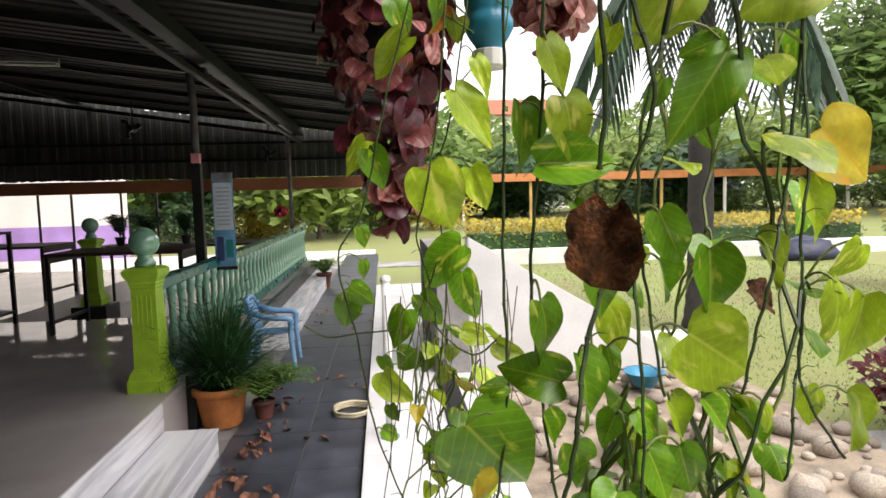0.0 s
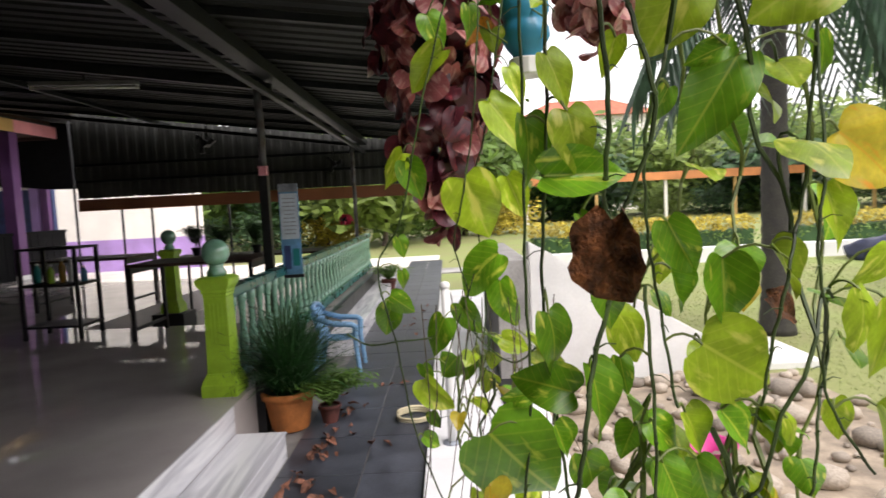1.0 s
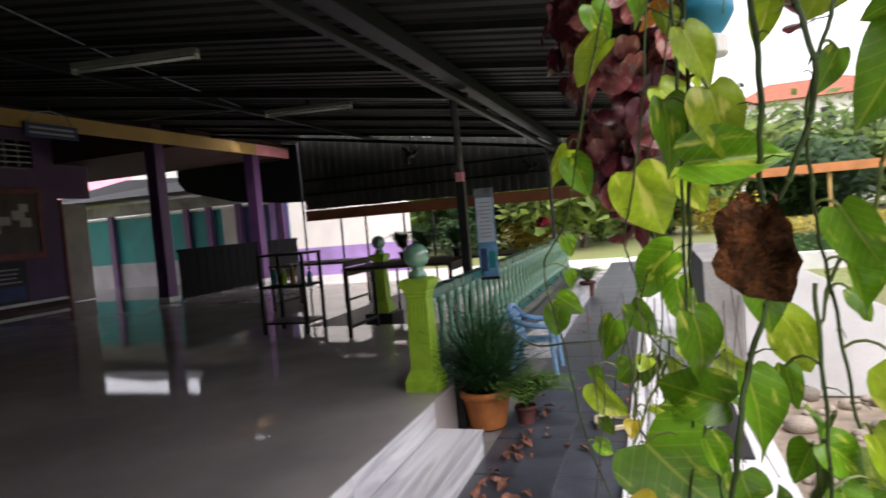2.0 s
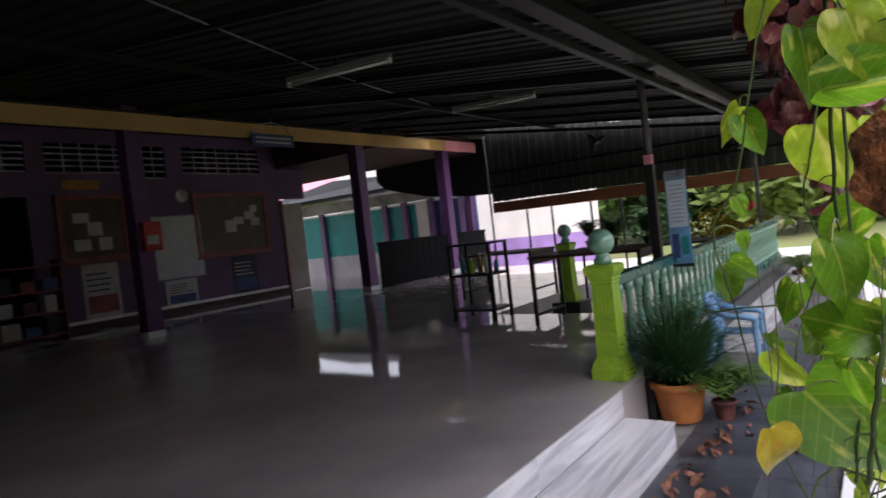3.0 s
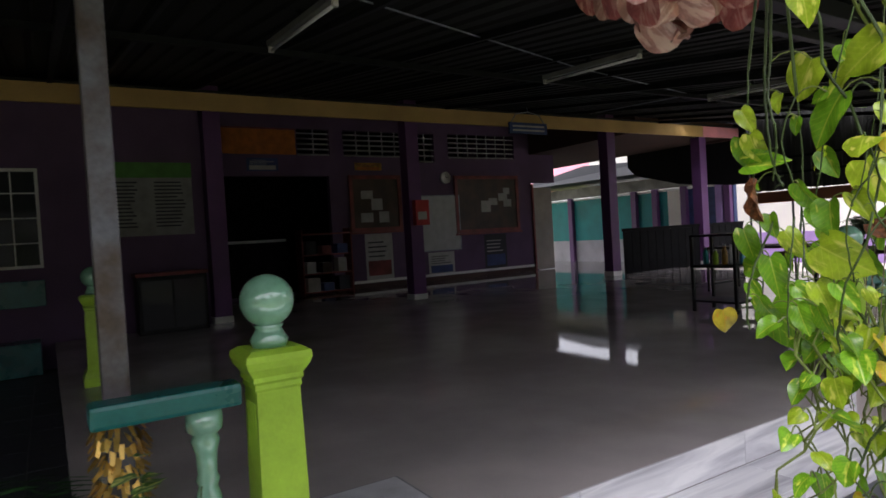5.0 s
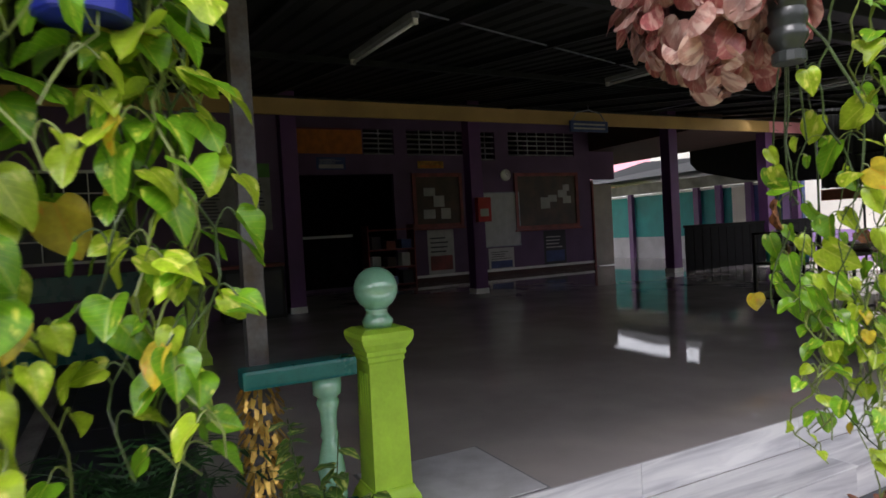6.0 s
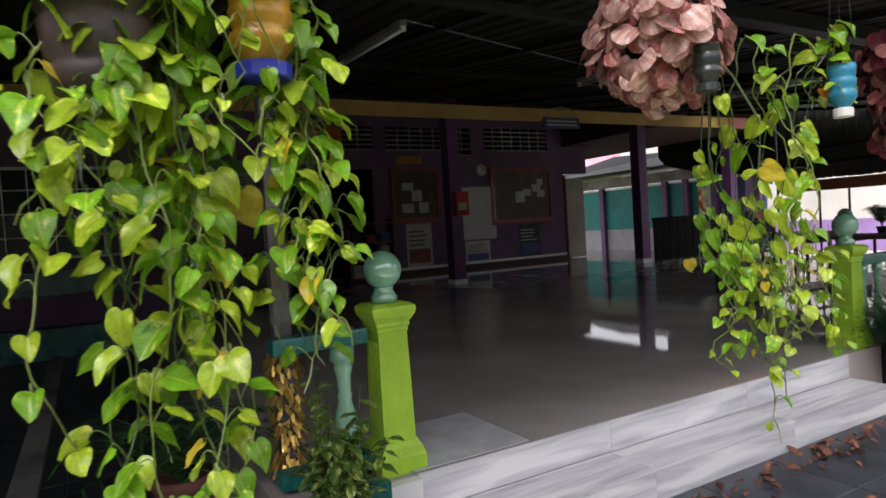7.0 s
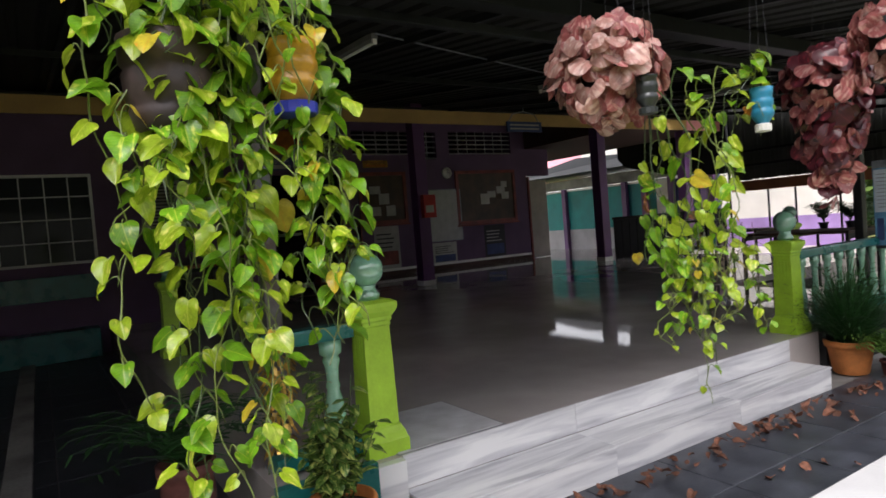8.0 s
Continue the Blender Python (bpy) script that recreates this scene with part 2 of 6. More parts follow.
M = {
    "terrazzo": mat("polished_floor", (0.52, 0.475, 0.455), 0.03, var=0.12, scale=1.3, fine=150, bump=0.003),
    "marble": marble("veined_marble_tile"),
    "slate": mat("dark_slate_tile", (0.055, 0.06, 0.075), 0.42, var=0.3, scale=4, fine=60, bump=0.12, per_object=0.2),
    "grout": mat("pale_grout", (0.22, 0.21, 0.2), 0.9),
    "concrete": mat("concrete", (0.36, 0.35, 0.33), 0.85, var=0.25, scale=2, fine=40, bump=0.25),
    "white_tile": mat("white_floor_tile", (0.8, 0.8, 0.8), 0.3, var=0.06, scale=2, bump=0.03, per_object=0.05),
    "white_paint": mat("white_wall_paint", (0.82, 0.82, 0.8), 0.7, var=0.08, scale=2, fine=40, bump=0.12),
    "cream": mat("cream_wall_paint", (0.92, 0.88, 0.81), 0.75, var=0.04, scale=1.5, fine=40, bump=0.1),
    "purple": mat("purple_wall_paint", (0.46, 0.3, 0.66), 0.7, var=0.12, scale=1.5, fine=40, bump=0.1),
    # lilac paint, darkened so that the porch's shade sits in the colour
    "lilac": mat("shaded_lilac_wall_paint", (0.15, 0.095, 0.17), 0.6, var=0.1, scale=1.5, fine=40, bump=0.1),
    "column": mat("deep_purple_paint", (0.14, 0.05, 0.18), 0.5, var=0.12, scale=2, fine=50, bump=0.08),
    "fascia": mat("ochre_fascia_paint", (0.58, 0.37, 0.13), 0.6, var=0.12, scale=1.2, fine=40, bump=0.08),
    "pink": mat("pink_paint", (0.85, 0.34, 0.40), 0.6, var=0.1, scale=2, fine=40),
    "soffit": mat("brown_soffit", (0.09, 0.055, 0.05), 0.8, var=0.15, scale=1.5),
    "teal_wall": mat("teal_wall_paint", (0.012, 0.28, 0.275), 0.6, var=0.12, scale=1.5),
    "teal": mat("teal_gloss_paint", (0.015, 0.16, 0.15), 0.28, var=0.18, scale=5, fine=60, bump=0.06),
    "mint": mat("mint_gloss_paint", (0.27, 0.56, 0.39), 0.08, var=0.12, scale=9, fine=60, bump=0.0, coat=0.6),
    "lime": mat("lime_green_paint", (0.43, 0.70, 0.045), 0.42, var=0.1, scale=7, fine=70, bump=0.1),
    # galvanised sheet with the underside's deep shade put into its colour
    "roof": mat("shaded_galvanised_roof_sheet", (0.029, 0.0295, 0.0288), 0.65, 0.0, var=0.25, scale=1.2, fine=30, bump=0.04),
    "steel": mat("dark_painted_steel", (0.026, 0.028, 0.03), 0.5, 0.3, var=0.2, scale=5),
    "post_paint": mat("weathered_grey_post_paint", (0.13, 0.135, 0.155), 0.55, 0.2, var=0.35, scale=7, fine=60, tint=(0.09, 0.065, 0.05)),
    "galv": mat("galvanised_steel", (0.36, 0.39, 0.44), 0.45, 0.5, var=0.25, scale=8, fine=60),
    "black": mat("black_painted_steel", (0.018, 0.018, 0.02), 0.45, 0.2, var=0.3, scale=6),
    # near-black and rough, for the porch-end sheet and the barriers
    "flat_black": mat("flat_black_sheet", (0.009, 0.009, 0.010), 0.9, var=0.2),
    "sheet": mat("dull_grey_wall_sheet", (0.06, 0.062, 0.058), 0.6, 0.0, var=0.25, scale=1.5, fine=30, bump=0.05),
    "dado": mat("grey_white_dado_paint", (0.50, 0.48, 0.51), 0.7, var=0.1, scale=2, fine=40, bump=0.1),
    # shade of the unlit rooms, put into a near-black surface colour
    "dark": mat("room_shade", (0.02, 0.018, 0.022), 0.8, var=0.3),
    "wood": mat("dark_wood", (0.07, 0.035, 0.024), 0.5, var=0.3, scale=3, fine=90, bump=0.12),
    "redwood": mat("red_stained_wood", (0.26, 0.05, 0.045), 0.5, var=0.25, scale=4, fine=80, bump=0.1),
    "paper": mat("white_paper", (0.48, 0.47, 0.45), 0.8, var=0.08),
    "whiteboard": mat("whiteboard_laminate", (0.48, 0.48, 0.49), 0.3, var=0.06),
    "ink": mat("printed_ink", (0.05, 0.05, 0.06), 0.8, var=0.1),
    "green_print": mat("green_print", (0.10, 0.28, 0.06), 0.7, var=0.12),
    "blue_print": mat("blue_print", (0.18, 0.42, 0.68), 0.5, var=0.25, scale=9),
    "orange_cloth": mat("orange_banner_cloth", (0.55, 0.18, 0.03), 0.85, var=0.15),
    "navy": mat("navy_print", (0.05, 0.08, 0.22), 0.6),
    "pale_floor": mat("pale_concrete_apron", (0.84, 0.78, 0.68), 0.5, var=0.08, scale=1.3, fine=60, bump=0.08),
    # batten enamel, toned down from white to grey
    "batten": mat("grey_batten_enamel", (0.2, 0.2, 0.195), 0.5, var=0.15),
    "brown_fascia": mat("red_brown_fascia_paint", (0.36, 0.13, 0.06), 0.6, var=0.2, scale=1),
    "clay": mat("terracotta", (0.62, 0.22, 0.06), 0.7, var=0.18, scale=7, fine=50, bump=0.15),
    "oldclay": mat("weathered_clay", (0.15, 0.05, 0.04), 0.75, var=0.35, scale=8, fine=50, bump=0.2),
    "chair": mat("pale_blue_plastic", (0.22, 0.42, 0.66), 0.35, var=0.08, bump=0.03),
    "soil": mat("soil", (0.06, 0.035, 0.02), 0.95, var=0.4, scale=20, fine=80, bump=0.6),
    "grass": mat("lawn", (0.20, 0.25, 0.07), 0.9, var=0.25, scale=0.6, fine=25, bump=0.5, tint=(0.25, 0.24, 0.10)),
    "blade": mat("grass_blades", (0.30, 0.36, 0.12), 0.7, var=0.2, per_island=0.4),
    "orange_roof": mat("orange_fascia_board", (0.62, 0.24, 0.08), 0.6, var=0.15, scale=1),
    "rooftile": mat("red_roof_tile", (0.45, 0.14, 0.07), 0.7, var=0.2, scale=2, per_object=0.2),
    "foliage": mat("tree_leaves", (0.17, 0.28, 0.06), 0.6, var=0.25, scale=1.5, per_island=0.35, subsurface=0.4),
    "foliage2": mat("pale_tree_leaves", (0.27, 0.37, 0.08), 0.6, var=0.25, scale=1.5, per_island=0.35, subsurface=0.4),
    "foliage3": mat("dark_tree_leaves", (0.045, 0.11, 0.03), 0.55, var=0.3, scale=1.5, per_island=0.5, subsurface=0.2),
    "hedge": mat("yellow_hedge_leaves", (0.50, 0.40, 0.04), 0.6, var=0.25, scale=2, per_island=0.4, subsurface=0.25),
    "bark": mat("tree_bark", (0.17, 0.13, 0.10), 0.9, var=0.35, scale=5, fine=40, bump=0.5),
    "palmbark": mat("ringed_palm_bark", (0.04, 0.038, 0.03), 0.9, var=0.55, scale=7, fine=60, bump=0.5, tint=(0.035, 0.032, 0.03)),
    "frond": mat("dark_palm_frond", (0.05, 0.10, 0.055), 0.5, var=0.3, per_island=0.4, subsurface=0.15),
    "redleaf": mat("dark_red_leaves", (0.13, 0.012, 0.02), 0.5, var=0.3, per_island=0.5, subsurface=0.2),
    "pothos": leaf_mat("pothos_leaf", (0.155, 0.36, 0.012), (0.58, 0.63, 0.08), 0.61, 0.32),
    "pothos_pale": leaf_mat("pale_pothos_leaf", (0.37, 0.53, 0.02), (0.66, 0.68, 0.12), 0.56, 0.34),
    "pothos_yellow": leaf_mat("yellowed_pothos_leaf", (0.62, 0.50, 0.04), (0.66, 0.30, 0.03), 0.62, 0.3),
    "stem": mat("vine_stem", (0.05, 0.085, 0.02), 0.5, var=0.4, scale=30),
    "palestem": mat("pale_vine_stem", (0.17, 0.22, 0.05), 0.5, var=0.25, scale=30),
    "deadleaf": mat("dead_brown_leaf", (0.22, 0.075, 0.02), 0.75, var=0.5, scale=3.5, fine=14, bump=0.5, per_object=0.35),
    "litter": mat("dry_leaf_litter", (0.24, 0.10, 0.06), 0.8, var=0.35, scale=3, fine=14, bump=0.4, per_object=0.4),
    "begonia": leaf_mat("pink_begonia_leaf", (0.44, 0.13, 0.13), (0.58, 0.32, 0.28), 0.50, 0.25),
    "begonia_pale": leaf_mat("pale_begonia_leaf", (0.56, 0.29, 0.25), (0.66, 0.46, 0.40), 0.50, 0.25),
    # maroon leaf, darkened in colour for the plant's backlit side
    "begonia_dark": leaf_mat("shaded_maroon_begonia_leaf", (0.10, 0.02, 0.03), (0.26, 0.04, 0.05), 0.58, 0.12),
    "yellow_plastic": mat("yellow_plastic", (0.50, 0.26, 0.015), 0.35, var=0.35, scale=9, coat=0.2),
    "blue_plastic": mat("blue_plastic", (0.02, 0.03, 0.42), 0.35, var=0.1),
    "cyan_plastic": mat("cyan_plastic", (0.03, 0.23, 0.38), 0.35, var=0.1),
    "pot_plastic": mat("dusty_dark_pot_plastic", (0.055, 0.036, 0.036), 0.5, var=0.4, scale=9, fine=50, bump=0.1),
    "banner_print": mat("pale_blue_banner_print", (0.66, 0.74, 0.82), 0.5, var=0.1, scale=7),
    "clear_plastic": mat("greyed_bottle_plastic", (0.03, 0.035, 0.035), 0.3, var=0.3, coat=0.2),
    "white_plastic": mat("white_plastic", (0.75, 0.74, 0.70), 0.4, var=0.1),
    "gold": mat("gold_tinsel", (0.80, 0.52, 0.12), 0.3, 0.55, var=0.2, per_island=0.4),
    "stone": mat("river_stone", (0.40, 0.34, 0.27), 0.7, var=0.2, scale=9, fine=60, bump=0.3, per_object=0.45),
    "hose": mat("cream_hose", (0.65, 0.58, 0.38), 0.5, var=0.15),
    "magenta": mat("magenta_plastic", (0.55, 0.03, 0.22), 0.4),
    "bush": leaf_mat("variegated_bush_leaf", (0.09, 0.19, 0.035), (0.46, 0.50, 0.14), 0.52, 0.25),
    "fern": mat("dark_palm_grass", (0.035, 0.11, 0.03), 0.5, var=0.3, per_island=0.5, subsurface=0.2),
    "fern2": mat("light_fern", (0.15, 0.28, 0.05), 0.6, var=0.3, per_island=0.4, subsurface=0.25),
    "tarp": mat("navy_tarpaulin", (0.018, 0.024, 0.06), 0.5, var=0.2, bump=0.3),
    "flower": mat("orange_petals", (0.75, 0.28, 0.02), 0.6, var=0.2, subsurface=0.2),
    "sand": mat("pale_sand", (0.37, 0.30, 0.22), 0.9, var=0.25, scale=6, fine=60, bump=0.4),
    "door_paint": mat("beige_door_paint", (0.42, 0.38, 0.33), 0.5, var=0.12, scale=2),
    "grey_board": mat("grey_print_board", (0.28, 0.28, 0.27), 0.6, var=0.12),
    "red_flower": mat("red_petals", (0.55, 0.01, 0.05), 0.5, var=0.2, subsurface=0.2),
    "red_plastic": mat("red_plastic", (0.5, 0.02, 0.03), 0.35, var=0.12),
}
# specular cut so that these two stay near black
for name in ("flat_black", "dark"):
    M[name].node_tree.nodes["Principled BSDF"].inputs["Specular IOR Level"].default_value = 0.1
# gloss cut too, to keep these surfaces under the roofs dark
for key in ("roof", "steel", "soffit", "lilac"):
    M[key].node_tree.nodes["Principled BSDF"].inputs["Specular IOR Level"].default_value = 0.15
mb = M["mint"].node_tree.nodes["Principled BSDF"]
mb.inputs["Coat Weight"].default_value, mb.inputs["Coat IOR"].default_value, mb.inputs["Coat Roughness"].default_value = 1.0, 1.9, 0.04
glass = bpy.data.materials.new("window_glass")
glass.use_nodes = True
gb = glass.node_tree.nodes["Principled BSDF"]
gb.inputs["Base Color"].default_value = (0.04, 0.045, 0.05, 1)
gb.inputs["Roughness"].default_value = 0.08
gb.inputs["Specular IOR Level"].default_value = 0.2
M["glass"] = glass
tube = bpy.data.materials.new("unlit_tube")
tube.use_nodes = True
tube.node_tree.nodes["Principled BSDF"].inputs["Base Color"].default_value = (0.8, 0.8, 0.8, 1)
tube.node_tree.nodes["Principled BSDF"].inputs["Roughness"].default_value = 0.25
M["terrazzo"].node_tree.nodes["Principled BSDF"].inputs["Specular IOR Level"].default_value = 0.24
M["tube"] = tube


# ---- mesh helpers ----
def link(name, bm, material, parent=None, smooth=False):
    me = bpy.data.meshes.new(name)
    bm.to_mesh(me)
    bm.free()
    me.materials.append(M[material] if isinstance(material, str) else material)
    if smooth:
        me.polygons.foreach_set("use_smooth", [True] * len(me.polygons))
    ob = new(name, me)
    if parent:
        ob.parent = parent
    return ob


def part(name, bm, material, parent, label="", smooth=False):
    ob = link(name, bm, material, parent, smooth)
    return tagged(ob, label) if label else ob


def share(name, mesh, parent, m):
    """One more piece on a mesh that alike pieces share."""
    ob = new(name, mesh)
    ob.parent = parent
    ob.matrix_basis = m
    return ob


def thing(name, m, label, category, group="", kind=""):
    ob = new(name)
    ob.empty_display_size = 0.1
    ob.matrix_basis = m
    return tagged(ob, label, category, group, kind)


def structure(name, bm, material, label, category="", smooth=False):
    return tagged(link(name, bm, material, None, smooth), label, category or name.split("_")[0], "", "structure")


def box(x0, y0, z0, x1, y1, z1, bevel=0.0, bm=None):
    out = bm or bmesh.new()
    v = [out.verts.new((x, y, z)) for x in (x0, x1) for y in (y0, y1) for z in (z0, z1)]
    fs = [out.faces.new([v[i] for i in q]) for q in ((0, 1, 3, 2), (4, 6, 7, 5), (0, 4, 5, 1), (2, 3, 7, 6), (0, 2, 6, 4), (1, 5, 7, 3))]
    if bevel:
        es = list({e for f in fs for e in f.edges})
        bmesh.ops.bevel(out, geom=es, offset=bevel, segments=2, affect='EDGES', profile=0.6)
    return out


def lathe(profile, sides=16, turn=0.0, bm=None, caps=True, at=(0, 0)):
    """A turned form from (radius, z) pairs; four sides give a square one, whose radius is half its width."""
    out = bm or bmesh.new()
    k = math.sqrt(2) if sides == 4 else 1
    rings = []
    for r, z in profile:
        rings.append([out.verts.new((at[0] + k * r * math.cos(turn + math.tau * (i + 0.5) / sides), at[1] + k * r * math.sin(turn + math.tau * (i + 0.5) / sides), z)) for i in range(sides)])
    for a, b in zip(rings, rings[1:]):
        for i in range(sides):
            out.faces.new((a[i], a[(i + 1) % sides], b[(i + 1) % sides], b[i]))
    if caps:
        out.faces.new(rings[0][::-1])
        out.faces.new(rings[-1])
    return out


def rod(points, radius, sides=6, bm=None, end=None):
    """A round bar along points, tapering to the radius end."""
    out = bm or bmesh.new()
    pts = [Vector(p) for p in points]
    rings, side = [], None
    for i, p in enumerate(pts):
        d = (pts[min(i + 1, len(pts) - 1)] - pts[max(i - 1, 0)]).normalized()
        if side is None:
            side = d.orthogonal().normalized()
        side = (side - d * side.dot(d)).normalized()
        up = d.cross(side)
        r = radius if end is None else radius + (end - radius) * i / (len(pts) - 1)
        rings.append([out.verts.new(p + (side * math.cos(math.tau * k / sides) + up * math.sin(math.tau * k / sides)) * r) for k in range(sides)])
    for a, b in zip(rings, rings[1:]):
        for i in range(sides):
            out.faces.new((a[i], a[(i + 1) % sides], b[(i + 1) % sides], b[i]))
    out.faces.new(rings[0][::-1])
    out.faces.new(rings[-1])
    return out


def ball(x, y, z, r, sub=2, bm=None, squash=1.0):
    out = bm or bmesh.new()
    got = bmesh.ops.create_icosphere(out, subdivisions=sub, radius=r)
    for v in got["verts"]:
        v.co = (v.co.x + x, v.co.y + y, v.co.z * squash + z)
    return out


def corrugated(x0, x1, y0, y1, z_at, pitch=0.2, depth=0.028, along='x'):
    """A ribbed sheet; ribs run along x or, for a hanging sheet, along z."""
    bm = bmesh.new()
    prev = None
    n = int((y1 - y0) / pitch)
    steps = []
    for i in range(n):
        y = y0 + i * pitch
        steps += [(y, 0), (y + pitch * 0.55, 0), (y + pitch * 0.65, depth), (y + pitch * 0.9, depth)]
    for y, d in steps:
        a = bm.verts.new((x0, y, z_at(x0) + d))
        b = bm.verts.new((x1, y, z_at(x1) + d))
        if prev:
            bm.faces.new((prev[0], a, b, prev[1]))
        prev = (a, b)
    return bm


# ---- ground, walkway, platform ----
PZ = 0.34
def roof_z(x):
    return 2.93 - (x + 0.17) * 0.132


# the ground is one sheet that reaches the horizon
bm = bmesh.new()
bmesh.ops.create_grid(bm, x_segments=40, y_segments=40, size=1500)
for v in bm.verts:
    v.co.z = -0.03
structure("ground", bm, "grass", "green lawn with worn pale patches", "ground")

floor = structure("floor", box(-16.5, -4.6, -0.1, -0.012, 2.70, PZ, 0.004), "terrazzo", "polished dark grey terrazzo platform floor", "floor")
structure("floor_porch", box(-16.5, 2.701, -0.1, -7.3, 10.2, PZ, 0.004), "terrazzo", "polished grey terrazzo porch floor", "floor")
structure("floor_corner", box(-7.299, 2.701, -0.1, -2.75, 8.0, PZ, 0.004), "terrazzo", "terrazzo corner of the porch floor", "floor")
structure("floor_strip", box(-0.45, 2.701, -0.1, -0.012, 8.3, PZ, 0.004), "terrazzo", "terrazzo strip under the balustrade", "floor")
structure("apron", box(-7.299, 2.701, -0.05, -0.451, 10.299, -0.004), "pale_floor", "pale concrete apron behind the platform", "pavement")
structure("pavement", box(-8.0, -9.0, -0.1, 1.2, 13.0, -0.012), "grout", "pale grout bed under slate paving", "pavement")
structure("kerb", box(-8.0, -5.75, -0.05, -0.9, -5.58, 0.03, 0.008), "concrete", "grey concrete kerb beside the platform", "kerb")
structure("road", box(-14, 10.3, -0.05, 1.1, 14.78, -0.005), "pale_floor", "pale concrete apron behind the platform", "pavement")

# white tiled ledge beside the walkway
structure("ledge", box(1.2, -9.0, -0.1, 2.05, 6.5, 0.04, 0.006), "grout", "white tiled ledge beside the walkway", "ledge")


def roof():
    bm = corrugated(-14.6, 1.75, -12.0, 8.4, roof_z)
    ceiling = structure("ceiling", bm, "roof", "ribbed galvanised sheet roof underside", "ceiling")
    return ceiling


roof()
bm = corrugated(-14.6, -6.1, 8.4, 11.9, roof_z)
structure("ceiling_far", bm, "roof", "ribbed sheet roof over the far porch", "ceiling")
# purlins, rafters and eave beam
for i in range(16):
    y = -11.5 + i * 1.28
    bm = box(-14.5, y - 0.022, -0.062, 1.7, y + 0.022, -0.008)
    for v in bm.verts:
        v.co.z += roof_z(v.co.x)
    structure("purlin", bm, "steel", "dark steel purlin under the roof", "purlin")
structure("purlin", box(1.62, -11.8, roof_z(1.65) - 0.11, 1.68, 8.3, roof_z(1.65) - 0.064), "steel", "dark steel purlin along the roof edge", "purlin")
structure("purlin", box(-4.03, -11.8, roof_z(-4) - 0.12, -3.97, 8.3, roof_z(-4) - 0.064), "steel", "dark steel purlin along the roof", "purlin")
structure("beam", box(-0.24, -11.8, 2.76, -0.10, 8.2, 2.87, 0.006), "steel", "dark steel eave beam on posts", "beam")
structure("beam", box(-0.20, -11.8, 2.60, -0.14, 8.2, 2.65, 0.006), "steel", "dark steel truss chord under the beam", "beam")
for y in (-4.45, 1.72, 7.6):
    bm = bmesh.new()
    rod([(-0.17, y, 2.7), (-8.0, y, roof_z(-8.0) - 0.12)], 0.045, 4, bm)
    structure("rafter", bm, "steel", "dark steel rafter across the roof", "rafter")

# the sheet that hangs from the far end of the roof
bm = bmesh.new()
prev = None
rv = random.Random(12)
x = -5.9
while x < 1.2:
    for dx, dy in ((0, 0), (0.09, 0), (0.11, 0.014), (0.17, 0.014)):
        xx = x + dx
        a = bm.verts.new((xx, 8.3 + dy, 1.985 + (rv.uniform(0.0, 0.03) if xx < -2.6 else 0)))
        b = bm.verts.new((xx, 8.3 + dy, roof_z(xx) - (0.02 if rv.random() < 0.35 else 0.004)))
        if prev:
            bm.faces.new((prev[0], a, b, prev[1]))
        prev = (a, b)
    x += 0.19
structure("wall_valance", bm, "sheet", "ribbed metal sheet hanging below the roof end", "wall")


def post(x, y, z0, z1, label):
    t = thing("roof_post", pose(x, y, z0), label, "post")
    part("shaft", box(-0.04, -0.04, 0, 0.04, 0.04, z1 - z0, 0.006), "post_paint", t)
    part("base_plate", box(-0.08, -0.08, 0.001, 0.08, 0.08, 0.012, 0.003), "galv", t)
    return t


post(-0.30, -4.47, PZ, 2.76, "galvanised square steel roof post")
def pipe_post(x, y):
    t = thing("roof_post", pose(x, y, PZ), "dark steel roof post behind the balustrade", "post")
    part("shaft", rod([(0, 0, 0), (0, 0, 2.1), (-0.02, 0, 2.42)], 0.035, 8), "post_paint", t, smooth=True)
    part("base_plate", box(-0.07, -0.07, 0.001, 0.07, 0.07, 0.012, 0.003), "steel", t)


pipe_post(-0.30, 1.72)
pipe_post(-0.30, 7.5)

# ---- school building behind the platform ----
WX = -11.5


def wall_with_holes(name, x, y0, y1, z0, z1, holes, material, label, t=0.15):
    """A wall in a plane of constant x, with rectangular openings (y0, z0, y1, z1) cut through."""
    ys = sorted({y0, y1, *[h[0] for h in holes], *[h[2] for h in holes]})
    zs = sorted({z0, z1, *[h[1] for h in holes], *[h[3] for h in holes]})
    bm = bmesh.new()
    for a, b in zip(ys, ys[1:]):
        for c, d in zip(zs, zs[1:]):
            my, mz = (a + b) / 2, (c + d) / 2
            if not any(h[0] < my < h[2] and h[1] < mz < h[3] for h in holes):
                box(x - t, a, c, x, b, d, bm=bm)
    bmesh.ops.remove_doubles(bm, verts=bm.verts, dist=0.0005)
    dup = {}
    for f in bm.faces:
        dup.setdefault(frozenset(f.verts), []).append(f)
    bmesh.ops.delete(bm, geom=[f for fs in dup.values() if len(fs) > 1 for f in fs], context='FACES_ONLY')
    return structure(name, bm, material, label, "wall")


VENTS = [(0.22, 3.43, 0.98, 4.02), (1.32, 3.42, 3.0, 4.02), (3.22, 3.30, 3.78, 4.02), (4.20, 3.42, 6.34, 4.04)]
OPEN = [(-1.69, 0.40, 0.92, 2.97), (1.42, 1.68, 2.70, 2.95), (4.35, 1.52, 6.3, 2.94)]
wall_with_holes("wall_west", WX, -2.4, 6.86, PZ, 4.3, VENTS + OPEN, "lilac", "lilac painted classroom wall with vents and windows")
